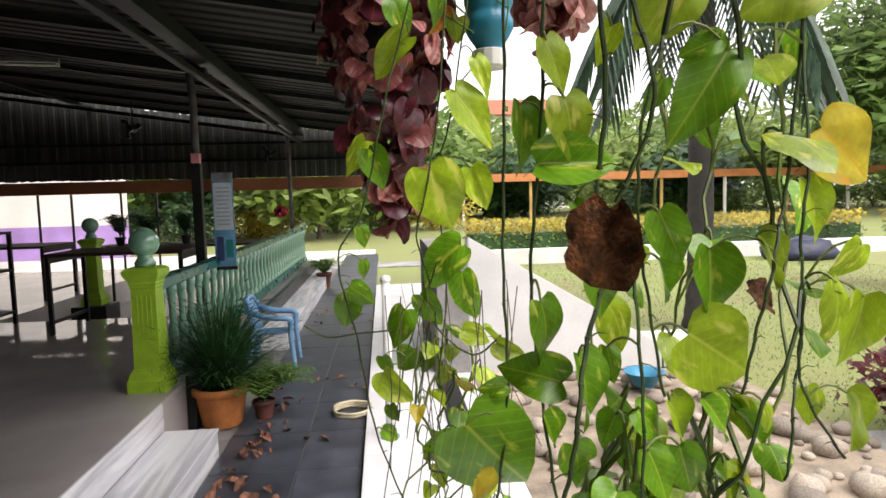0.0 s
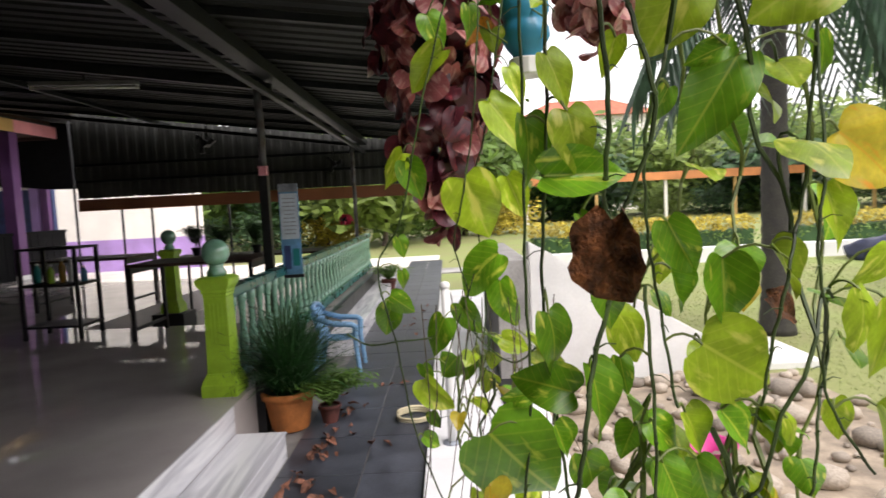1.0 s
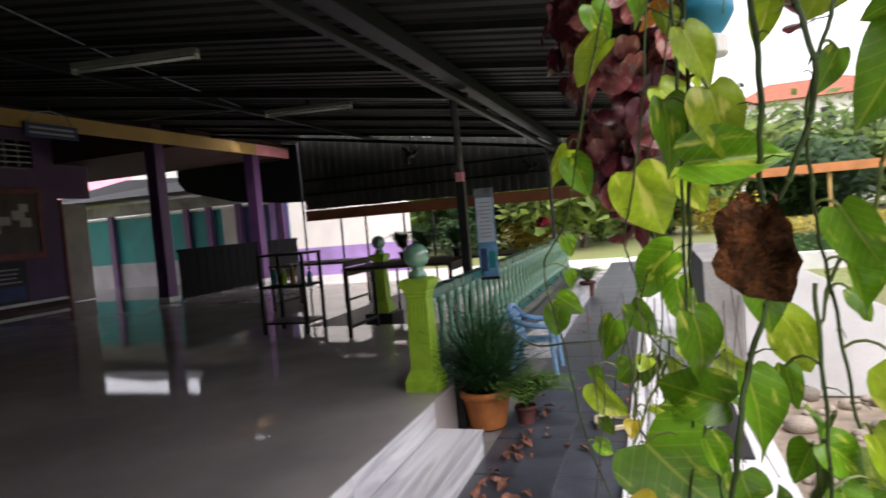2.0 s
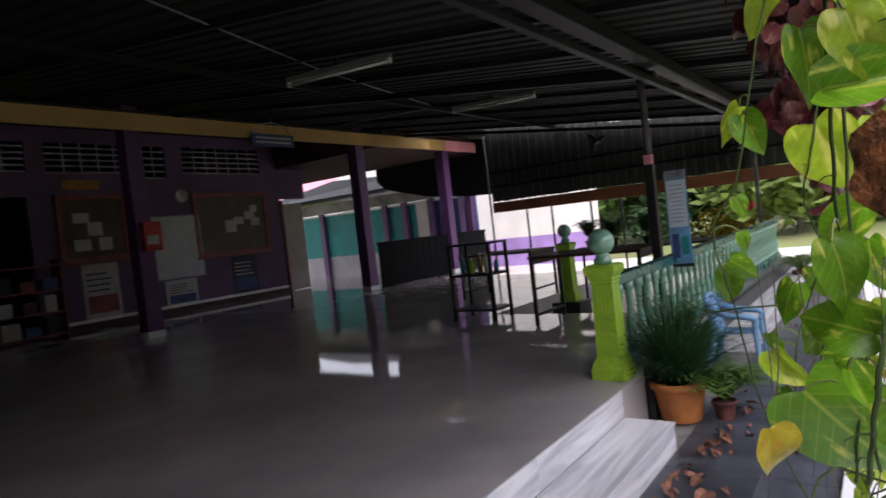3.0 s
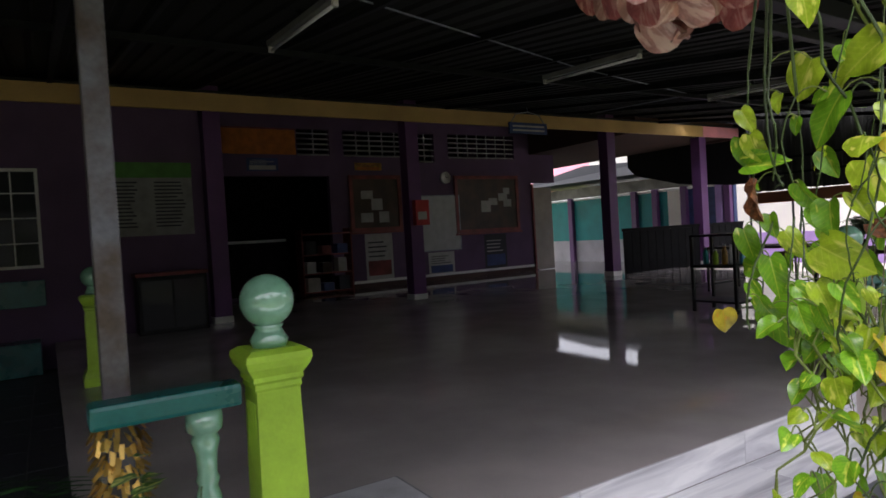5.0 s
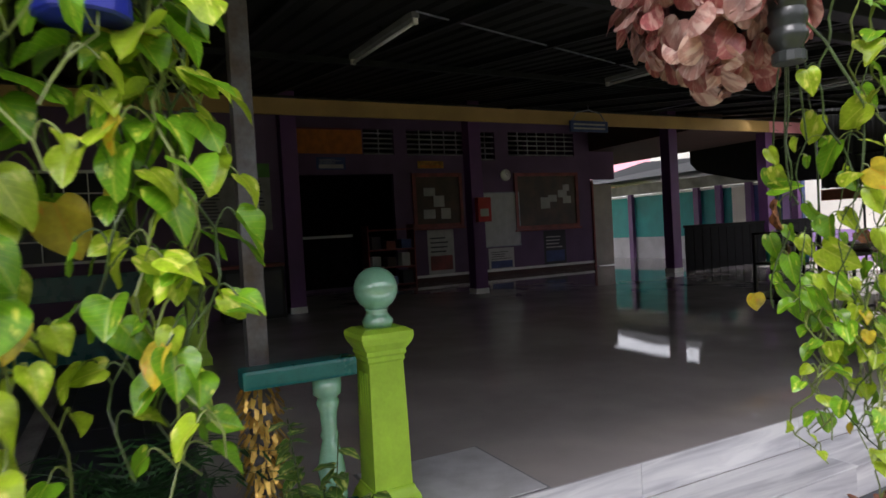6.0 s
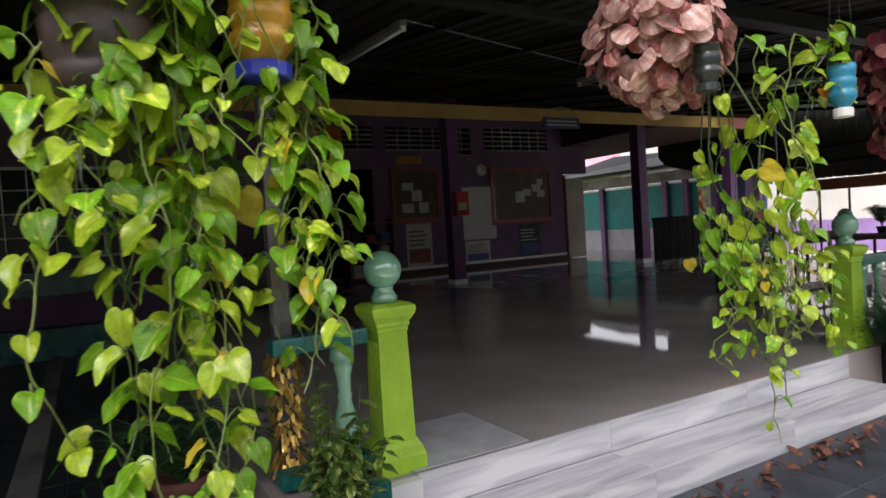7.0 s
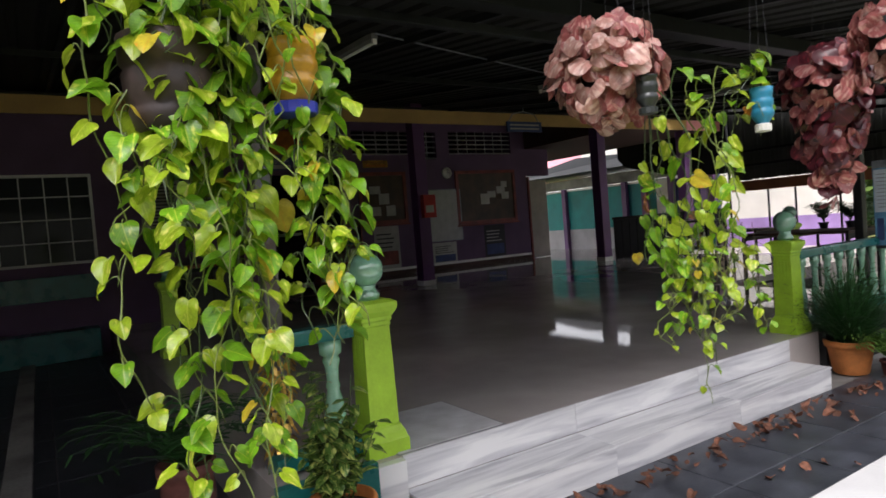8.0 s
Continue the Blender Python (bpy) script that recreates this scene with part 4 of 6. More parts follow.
# ---- tables, rack and things on the platform ----
def table(x0, y0, x1, y1, h, label, rail=True, base=PZ):
    t = thing("table", pose((x0 + x1) / 2, (y0 + y1) / 2, base), label, "table", "tables on the platform")
    a, b = (x1 - x0) / 2, (y1 - y0) / 2
    part("tabletop", box(-a - 0.03, -b - 0.03, h - 0.03, a + 0.03, b + 0.03, h, 0.004), "wood", t)
    for sx in (-1, 1):
        for sy in (-1, 1):
            part("leg", box(sx * a - 0.018, sy * b - 0.018, 0, sx * a + 0.018, sy * b + 0.018, h - 0.031, 0.003), "black", t)
        if rail:
            part("side_rail", box(sx * a - 0.012, -b + 0.019, 0.10, sx * a + 0.012, b - 0.019, 0.13), "black", t)
        part("apron", box(sx * a - 0.012, -b + 0.019, h - 0.09, sx * a + 0.012, b - 0.019, h - 0.032), "black", t)
    return t


table(-1.74, 1.92, -0.55, 2.62, 0.76, "dark wooden table on a black steel frame")
table(-2.65, 4.8, -0.5, 5.5, 0.964, "dark table carrying small potted plants", False, -0.004)
table(-4.2, 4.2, -2.95, 5.0, 0.70, "dark table standing behind the bottle rack")
for k, (x, y) in enumerate(((-2.35, 5.1), (-2.0, 5.2), (-1.45, 5.1))):
    t = thing("potted_plant", pose(x, y, PZ + 0.62), "small dark leafy plant in a black pot", "plant", "small plants on the low table")
    part("pot", pot_bm(0.07, 0.12), "black", t, smooth=True)
    part("soil", soil_bm(0.062, 0.10), "soil", t)
    part("foliage", frond_bm(30, 0.6, 0.42, 0.10, rnd, 0.09), "foliage3", t)


def rack():
    t = thing("steel_rack", pose(-2.75, 2.42, PZ), "dark steel rack holding bottles and jars", "rack")
    for sx in (-0.28, 0.30):
        for sy in (-0.2, 0.2):
            part("upright", box(sx - 0.018, sy - 0.018, 0, sx + 0.018, sy + 0.018, 0.95, 0.003), "black", t)
    for z in (0.12, 0.55, 0.93):
        part("shelf", box(-0.30, -0.22, z, 0.32, 0.22, z + 0.025, 0.003), "black", t)


rack()


for i in range(6):
    t = thing("bottle", pose(-3.0 + i * 0.1, 2.42 + rnd.uniform(-0.08, 0.08), PZ + 0.576), "small plastic bottle standing on the rack", "bottle", "bottles on the rack")
    h = rnd.uniform(0.16, 0.26)
    part("body", lathe([(0.03, 0), (0.034, 0.01), (0.034, h * 0.65), (0.014, h * 0.85), (0.014, h * 0.9)], 12), ("teal_wall", "white_plastic", "lime", "yellow_plastic", "white_plastic", "cyan_plastic")[i], t, smooth=True)
    part("cap", lathe([(0.017, h * 0.9), (0.017, h)], 10), "white_plastic", t)


# ---- hanging plants ----
def leaf_mesh(name, material, fold=0.18, droop=0.25, wide=1.0, twist=0.0, blunt=0.0):
    """A heart-shaped blade: base at the origin, tip along y, length 1."""
    side = ((0.0, 0.0), (0.24, -0.10), (0.42, 0.0), (0.51, 0.19), (0.50, 0.40), (0.40, 0.62), (0.21, 0.83))
    mid = (0.0, 0.03, 0.12, 0.26, 0.43, 0.64, 0.83)
    if blunt:
        side = ((0.0, 0.0), (0.26, -0.10), (0.45, 0.04), (0.53, 0.25), (0.53, 0.47), (0.43, 0.70), (0.24, 0.87))
    def smooth_at(values, u):
        i = min(int(u), len(values) - 2)
        k, (p0, p1, p2, p3) = u - i, [values[max(0, min(len(values) - 1, i + d))] for d in (-1, 0, 1, 2)]
        return 0.5 * (2 * p1 + (p2 - p0) * k + (2 * p0 - 5 * p1 + 4 * p2 - p3) * k * k + (3 * p1 - p0 - 3 * p2 + p3) * k ** 3)

    bm = bmesh.new()
    rows = []
    for i in range(12):
        u = i / 2 if i < 11 else 5.6
        u = min(u, 6) if i < 11 else 6
        w, y, m = smooth_at([q[0] for q in side], u), smooth_at([q[1] for q in side], u), smooth_at(mid, u)
        row = []
        for f in (-1, -0.75, -0.5, -0.22, 0, 0.22, 0.5, 0.75, 1):
            yy = m + (y - m) * abs(f) ** 1.5
            xx = f * w * wide
            z = fold * abs(xx) * 0.8 - droop * yy * yy + twist * f * yy * 0.3 + 0.035 * math.sin(yy * 9 + f * 2) * abs(f) - (0.012 if f == 0 else 0)
            row.append(bm.verts.new((xx, yy, z)))
        rows.append(row)
    tip = bm.verts.new((0.0, 0.93 if blunt else 1.0, -droop * (0.87 if blunt else 1.0)))
    for a, b in zip(rows, rows[1:]):
        for i in range(8):
            q = [a[i], a[i + 1], b[i + 1], b[i]]
            bm.faces.new(q)
    for i in range(8):
        bm.faces.new((rows[-1][i], rows[-1][i + 1], tip))
    bmesh.ops.remove_doubles(bm, verts=bm.verts, dist=0.0005)
    me = bpy.data.meshes.new(name)
    bm.to_mesh(me)
    bm.free()
    me.materials.append(M[material])
    me.polygons.foreach_set("use_smooth", [True] * len(me.polygons))
    return me


shapes = ((0.15, 0.25, 0.95, 0.1), (0.45, 0.4, 0.92, 0.4), (-0.2, 0.45, 0.98, -0.4), (0.75, 0.2, 0.9, 0.3), (0.1, 0.7, 0.92, 0.6))
GREEN = [leaf_mesh("leaf", m, *s) for m in ("pothos", "pothos_pale") for s in shapes]
YELLOW = [leaf_mesh("leaf", "pothos_yellow", *s) for s in shapes[:2]]
PINK = [leaf_mesh("leaf", m, f, d, 1.0, 0.2, 1.0) for m in ("begonia", "begonia_pale") for f, d in ((-0.15, 0.25), (0.1, 0.4))]
MAROON = [leaf_mesh("leaf", m, f, d, 1.0, 0.2, 1.0) for m in ("begonia_dark", "begonia_dark", "begonia") for f, d in ((-0.15, 0.3), (0.2, 0.4))]
DRY = leaf_mesh("leaf", "deadleaf", 0.5, 0.2, 0.85, 0.3, 1.0)
for v in DRY.vertices:
    v.co += Vector((noise.noise(v.co * 5), noise.noise(v.co * 5 + Vector((7, 0, 0))), noise.noise(v.co * 4 + Vector((0, 9, 0))) * 1.2)) * 0.11


def leaf_pose(at, tip, face, size):
    y = Vector(tip).normalized()
    z = Vector(face)
    z = (z - y * z.dot(y)).normalized()
    x = y.cross(z)
    m = Matrix((x, y, z)).transposed().to_4x4()
    return Matrix.Translation(at) @ m @ Matrix.Diagonal((size, size, size, 1))


def strand(parent, top, foot, rnd, gap=0.055, size=0.06, material="stem", leaves=True, radius=0.0024, bare=0.0, meshes=None, lean=(0.7, -0.2)):
    """A trailing vine from top to foot with a leaf at every node, on short stalks."""
    top, foot = Vector(top), Vector(foot)
    n = max(8, int((top - foot).length / 0.025))
    ph, ph2 = rnd.uniform(0, 6), rnd.uniform(0, 6)
    pts = []
    for i in range(n + 1):
        f = i / n
        c = top.lerp(foot, f)
        amp = 0.010 + 0.022 * f
        pts.append(c + Vector((math.sin(ph + f * 9) * amp + 0.004 * math.sin(ph2 + f * 41), math.sin(ph2 + f * 11) * amp + 0.004 * math.sin(ph + f * 37), 0)))
    bm = rod(pts, radius, 5, None, radius * 0.55)
    L = (top - foot).length
    d = rnd.uniform(0.01, gap)
    side = 1
    spots = []
    while d < L and leaves:
        f = d / L
        p = pts[min(n, int(f * n))]
        if f >= bare:
            a = math.atan2(lean[1], lean[0]) + side * rnd.uniform(0.2, 1.9)
            out = Vector((math.cos(a), math.sin(a), 0))
            stalk = rnd.uniform(0.014, 0.034)
            q = p + out * stalk + Vector((0, 0, rnd.uniform(0.0, 0.03)))
            bend = Vector((rnd.uniform(-0.006, 0.006), rnd.uniform(-0.006, 0.006), 0.016))
            rod([p.lerp(q, f2) + bend * (4 * f2 * (1 - f2)) for f2 in (0, 0.2, 0.4, 0.6, 0.8, 1)], radius * 0.55, 4, bm)
            s = size * rnd.uniform(0.7, 1.2) * (1.0 - 0.3 * f)
            tip = out * rnd.uniform(0.5, 1.0) + Vector((rnd.uniform(-0.4, 0.4), rnd.uniform(-0.4, 0.4), -rnd.uniform(0.1, 0.85)))
            face = out * 0.6 + Vector((0.25 + rnd.uniform(-0.4, 0.4), rnd.uniform(-0.5, 0.3), rnd.uniform(0.4, 1.1)))
            spots.append((q, tip, face, s))
        side = -side
        d += gap * rnd.uniform(0.6, 1.4)
    part("stem", bm, material, parent)
    for q, tip, face, s in spots:
        me = rnd.choice(meshes or GREEN) if rnd.random() > 0.045 or meshes else rnd.choice(YELLOW)
        share("leaf", me, parent, leaf_pose(q, tip, face, s))


def wires(parent, at, r, top):
    for k in range(3):
        a = math.tau * k / 3
        part("hanger_wire", rod([(at[0] + math.cos(a) * r, at[1] + math.sin(a) * r, at[2]), (at[0], at[1], top)], 0.0011, 4), "black", parent)


def hanging_pothos(name_label, cx, cy, pot, strands, seed, size=0.06):
    rnd = random.Random(seed)
    t = thing("hanging_pothos", pose(0, 0, 0), name_label, "plant", "hanging pots along the eave")
    pot(t)
    for s in strands:
        strand(t, s[0], s[1], rnd, s[2], size * s[3], s[4], bare=s[5])
    return t, rnd


def ribbed_pot(x, y, z, material):
    def make(t):
        part("pot", lathe([(0.06, z - 0.09), (0.07, z - 0.085), (0.078, z - 0.05), (0.073, z - 0.04), (0.081, z - 0.03), (0.086, z + 0.02), (0.08, z + 0.03), (0.088, z + 0.04), (0.09, z + 0.09), (0.082, z + 0.095), (0.08, z + 0.05)], 20, at=(x, y), caps=False), material, t, "ribbed dark plastic pot", smooth=True)
        part("soil", lathe([(0.08, z + 0.05), (0.01, z + 0.06)], 14, at=(x, y)), "soil", t)
        wires(t, (x, y, z + 0.09), 0.085, roof_z(x) - 0.02)
    return make


def bottle_pot(x, y, z, material, cap, r=0.055, h=0.16, neck=0.026):
    """A cut bottle hung neck down as a planter."""
    def make(t):
        part("bottle", lathe([(neck * 0.7, z - h * 0.5), (neck * 0.77, z - h * 0.4), (r * 0.8, z - h * 0.3), (r, z - h * 0.2), (r, z - h * 0.1), (r * 0.88, z - h * 0.05), (r * 0.88, z), (r, z + 0.01), (r, z + 0.025), (r * 0.9, z + 0.032), (r * 0.9, z + 0.04), (r, z + 0.048), (r, z + h * 0.5), (r * 0.95, z + h * 0.5), (r * 0.93, z + h * 0.2)], 18, at=(x, y), caps=False), material, t, "cut plastic bottle hung neck down", smooth=True)
        part("cap", lathe([(neck, z - h * 0.62), (neck * 1.08, z - h * 0.60), (neck * 1.08, z - h * 0.44), (neck * 0.92, z - h * 0.42)], 14, at=(x, y)), cap, t, "screw cap")
        part("soil", lathe([(r * 0.93, z + h * 0.3), (0.01, z + h * 0.33)], 14, at=(x, y)), "soil", t)
        wires(t, (x, y, z + h * 0.5), r, roof_z(x) - 0.02)
    return make


def spread(rnd, cx, cy, n, rx, ry, ztop, zlow, zhigh, gap, size, stems=("stem", "palestem"), bare=0.0):
    out = []
    for i in range(n):
        a = rnd.uniform(0, math.tau)
        f = math.sqrt(rnd.random())
        x, y = cx + math.cos(a) * rx * f, cy + math.sin(a) * ry * f
        zt = ztop + rnd.uniform(-0.03, 0.05)
        zb = rnd.uniform(zlow, zhigh)
        out.append(((x * 0.6 + cx * 0.4, y * 0.6 + cy * 0.4, zt), (x, y, zb), gap * rnd.uniform(0.85, 1.2), size * rnd.uniform(0.85, 1.15), rnd.choice(stems), bare))
    return out


sr = random.Random(21)
# plants beside the roof post: a dark pot and a yellow bottle
S = spread(sr, 1.51, -5.15, 13, 0.12, 0.15, 1.93, 0.92, 1.45, 0.047, 1.0, ("palestem", "stem"))
S += spread(sr, 1.50, -5.18, 9, 0.10, 0.16, 1.95, 1.45, 1.75, 0.042, 1.05, ("palestem",))
S += spread(sr, 1.52, -5.15, 9, 0.13, 0.20, 2.14, 1.70, 1.95, 0.045, 1.1, ("palestem", "stem"))
S += [((1.50, -5.32, 1.95), (1.47, -5.27, 1.15), 0.07, 1.0, "palestem", 0.0)]
left_plant, lr = hanging_pothos("trailing golden pothos in a dark ribbed pot under the eave", 1.5, -5.18, ribbed_pot(1.50, -5.18, 1.80, "pot_plastic"), S, 3)
share("leaf", YELLOW[0], left_plant, leaf_pose((1.50, -4.99, 1.565), (0.1, 0.25, -1), (1, -0.4, 0.25), 0.065))
S = spread(sr, 1.52, -4.97, 6, 0.09, 0.12, 1.80, 1.0, 1.4, 0.05, 1.0, ("palestem", "stem"))
S += spread(sr, 1.54, -4.88, 5, 0.05, 0.05, 1.74, 1.05, 1.45, 0.042, 0.9, ("palestem", "stem"))
S += spread(sr, 1.60, -5.0, 3, 0.03, 0.07, 1.97, 1.55, 1.72, 0.05, 0.85, ("palestem",))
S += spread(sr, 1.48, -4.99, 3, 0.06, 0.08, 2.08, 1.84, 1.98, 0.05, 1.0, ("palestem",))
S += spread(sr, 1.50, -4.89, 4, 0.06, 0.06, 1.97, 1.55, 1.75, 0.05, 0.95, ("palestem",))
hanging_pothos("trailing pothos in a yellow bottle with blue cap", 1.53, -4.97, bottle_pot(1.555, -4.95, 1.825, "yellow_plastic", "blue_plastic", 0.052, 0.135, 0.042), S, 4)

# plants further along the eave: grey bottle, then cyan bottle
def vine(parent, y, points, rnd, radius, material="stem"):
    """A woody stem through (x, z) points near one depth, with short root stubs at its nodes; gives its line."""
    line = []
    for i in range(len(points) - 1):
        p = [points[max(0, min(len(points) - 1, i + d))] for d in (-1, 0, 1, 2)]
        for k in range(8):
            f = k / 8
            line.append([0.5 * (2 * p[1][c] + (p[2][c] - p[0][c]) * f + (2 * p[0][c] - 5 * p[1][c] + 4 * p[2][c] - p[3][c]) * f * f + (3 * p[1][c] - p[0][c] - 3 * p[2][c] + p[3][c]) * f ** 3) for c in (0, 1)])
    line.append(list(points[-1]))
    ph, y = rnd.uniform(0, 6), y + rnd.uniform(-0.025, 0.025)
    line = [Vector((x + 0.0006 * math.sin(ph + i * 1.7), y + 0.012 * math.sin(ph + i * 0.21), z)) for i, (x, z) in enumerate(line)]
    bm = rod(line, radius, 6, None, radius * 0.85)
    for i in range(2, len(line) - 1, 4):
        a, l = rnd.uniform(0, math.tau), rnd.uniform(0.006, 0.018)
        o = Vector((math.cos(a), math.sin(a) * 0.5, rnd.uniform(-0.5, 0.3)))
        rod([line[i], line[i] + o * l * 0.5 + Vector((0, 0, 0.002)), line[i] + o * l], radius * 0.45, 4, bm, radius * 0.25)
        ball(*line[i], radius * 1.35, 1, bm)
    part("stem", bm, material, parent)
    return line


def hung_leaves(parent, y, leaves, lines, rnd, deep=0.012):
    """Leaves given by the (x, z) of stalk end and tip, each on an arched stalk from the nearest stem."""
    for x0, z0, x1, z1, kind in leaves:
        d = rnd.uniform(-deep, deep)
        root, tip = Vector((x0, y + d, z0)), Vector((x1, y + d + rnd.uniform(-0.012, 0.006), z1))
        size = (tip - root).length
        broad = len(kind) == 2
        me = YELLOW[0] if kind[0] == "Y" else rnd.choice(GREEN[5:]) if kind[0] == "P" else rnd.choice(GREEN[:5])
        turn = 0.15 if broad else 0.7
        share("leaf", GREEN[5] if kind == "PB" else me, parent, leaf_pose(root, tip - root, (rnd.uniform(-turn, turn), -1, rnd.uniform(-0.1, turn)), size) @ Matrix.Diagonal((0.92 if broad else rnd.uniform(0.6, 0.86), 1, 1, 1)))
        near = min((p for line in lines for p in line), key=lambda p: (p - root).length + 0.4 * max(0, root.z - p.z))
        if (near - root).length < 0.09:
            part("stalk", rod([near.lerp(root, f) + Vector((0, 0, 0.25 * (near - root).length * 4 * f * (1 - f))) for f in (0, 0.25, 0.5, 0.75, 1)], 0.0010, 5), "palestem", parent)


S = spread(sr, 1.56, -3.72, 8, 0.10, 0.10, 1.33, 0.90, 1.12, 0.038, 0.74, ("palestem", "stem"))
S += spread(sr, 1.58, -3.70, 4, 0.09, 0.08, 1.34, 1.05, 1.2, 0.034, 0.8, ("palestem",))
S += [((1.60, -3.80, 1.9), (1.615, -3.78, 1.30), 0.12, 1.05, "stem", 0.0), ((1.68, -3.70, 1.9), (1.70, -3.68, 1.22), 0.12, 1.0, "palestem", 0.0),
      ((1.62, -3.70, 1.88), (1.665, -3.60, 1.36), 0.055, 0.9, "palestem", 0.0), ((1.60, -3.72, 1.88), (1.60, -3.58, 1.38), 0.06, 0.85, "palestem", 0.0)]
mid_plant, mr = hanging_pothos("trailing golden pothos in a grey bottle planter", 1.57, -3.86, bottle_pot(1.575, -3.87, 1.835, "clear_plastic", "clear_plastic", 0.032, 0.10), S, 8, 0.052)
share("leaf", YELLOW[1], mid_plant, leaf_pose((1.42, -3.78, 1.35), (0.1, 0.1, -1), (0.7, -0.7, 0.3), 0.038))
lines = [vine(mid_plant, -3.78, p, mr, mr.uniform(0.0011, 0.0019)) for p in (
    ((1.503, 1.696), (1.508, 1.607), (1.507, 1.547), (1.513, 1.527)),
    ((1.516, 1.695), (1.521, 1.651), (1.531, 1.593), (1.514, 1.535)),
    ((1.548, 1.643), (1.53, 1.586), (1.534, 1.53), (1.542, 1.475), (1.547, 1.403)),
    ((1.472, 1.697), (1.47, 1.583), (1.466, 1.487), (1.471, 1.4), (1.477, 1.326)),
    ((1.509, 1.483), (1.49, 1.431), (1.479, 1.375), (1.472, 1.327)),
    ((1.647, 1.692), (1.645, 1.575), (1.635, 1.51), (1.649, 1.453), (1.654, 1.4), (1.674, 1.354)),
    ((1.65, 1.692), (1.639, 1.556), (1.62, 1.506), (1.608, 1.456), (1.607, 1.399)),
    ((1.661, 1.477), (1.662, 1.428), (1.645, 1.393), (1.639, 1.335)),
    ((1.532, 1.484), (1.531, 1.404), (1.528, 1.322)),
)]
for line in lines[:4] + lines[5:7]:
    top = line[0]
    part("stem", rod([top, top.lerp(Vector((1.575, -3.87, 1.86)), 0.5) + Vector((0, 0, 0.03)), Vector((1.575, -3.87, 1.88))], 0.0022, 5), "stem", mid_plant)
UPPER = (

    (1.565, 1.688, 1.537, 1.638, "PB"),
    (1.655, 1.69, 1.604, 1.657, "PB"),
    (1.598, 1.636, 1.557, 1.574, "G"),
    (1.586, 1.64, 1.56, 1.632, "G"),
    (1.469, 1.64, 1.486, 1.606, "P"),
    (1.456, 1.602, 1.465, 1.554, "G"),
    (1.481, 1.603, 1.492, 1.563, "P"),
    (1.466, 1.562, 1.526, 1.563, "G"),
    (1.545, 1.528, 1.566, 1.486, "G"),
    (1.582, 1.501, 1.583, 1.454, "G"),
    (1.567, 1.444, 1.625, 1.406, "PB"),
    (1.464, 1.47, 1.48, 1.423, "G"),
    (1.515, 1.465, 1.54, 1.428, "P"),
    (1.516, 1.433, 1.518, 1.408, "G"),
    (1.493, 1.429, 1.511, 1.375, "G"),
    (1.482, 1.411, 1.44, 1.425, "G"),
    (1.519, 1.653, 1.509, 1.627, "P"),
    (1.548, 1.615, 1.537, 1.591, "G"),
)
hung_leaves(mid_plant, -3.78, UPPER, lines, mr)
LOWER = (

    (1.466, 1.392, 1.479, 1.365, "G"),
    (1.485, 1.373, 1.495, 1.335, "G"),
    (1.531, 1.391, 1.562, 1.37, "G"),
    (1.582, 1.395, 1.611, 1.364, "G"),
    (1.557, 1.395, 1.578, 1.359, "P"),
    (1.537, 1.365, 1.553, 1.327, "G"),
    (1.561, 1.365, 1.572, 1.325, "G"),
    (1.622, 1.391, 1.634, 1.371, "P"),
    (1.657, 1.581, 1.704, 1.545, "YB"),
    (1.652, 1.545, 1.665, 1.503, "P"),
    (1.611, 1.509, 1.635, 1.473, "P"),
    (1.694, 1.501, 1.676, 1.475, "P"),
    (1.669, 1.476, 1.68, 1.435, "P"),
    (1.7, 1.463, 1.693, 1.405, "P"),
    (1.684, 1.396, 1.699, 1.35, "P"),
    (1.552, 1.494, 1.565, 1.461, "G"),
    (1.502, 1.489, 1.508, 1.458, "G"),
    (1.664, 1.396, 1.669, 1.366, "P"),
    (1.488, 1.535, 1.494, 1.524, "G"),
)
hung_leaves(mid_plant, -3.78, LOWER, lines, mr)
deep_line = vine(mid_plant, -3.66, ((1.47, 1.74), (1.471, 1.594), (1.467, 1.471), (1.466, 1.37), (1.456, 1.267)), mr, 0.0015)
part("stem", rod([deep_line[0], Vector((1.53, -3.76, 1.86)), Vector((1.575, -3.87, 1.88))], 0.0018, 5), "stem", mid_plant)
hung_leaves(mid_plant, -3.66, ((1.427, 1.344, 1.49, 1.27, "GB"), (1.465, 1.375, 1.439, 1.371, "G")), [deep_line], mr)
share("dead_leaf", DRY, mid_plant, leaf_pose((1.501, -3.815, 1.532), (-0.05, 0.02, -1), (-0.75, -0.65, 0.15), 0.056))
share("dead_leaf", DRY, mid_plant, leaf_pose((1.62, -3.77, 1.47), (0.6, 0.02, -0.4), (0.25, -1, 0.6), 0.028))
S = spread(sr, 1.45, -3.26, 5, 0.08, 0.10, 1.30, 0.86, 1.12, 0.05, 0.75, ("stem", "palestem"))
S += spread(sr, 1.50, -3.22, 4, 0.07, 0.07, 1.98, 1.72, 1.86, 0.04, 0.9, ("palestem",))
far_plant, fr = hanging_pothos("trailing pothos in a cyan bottle with a white cap", 1.48, -3.12, bottle_pot(1.535, -3.2, 1.825, "cyan_plastic", "white_plastic", 0.038, 0.14), S, 12)
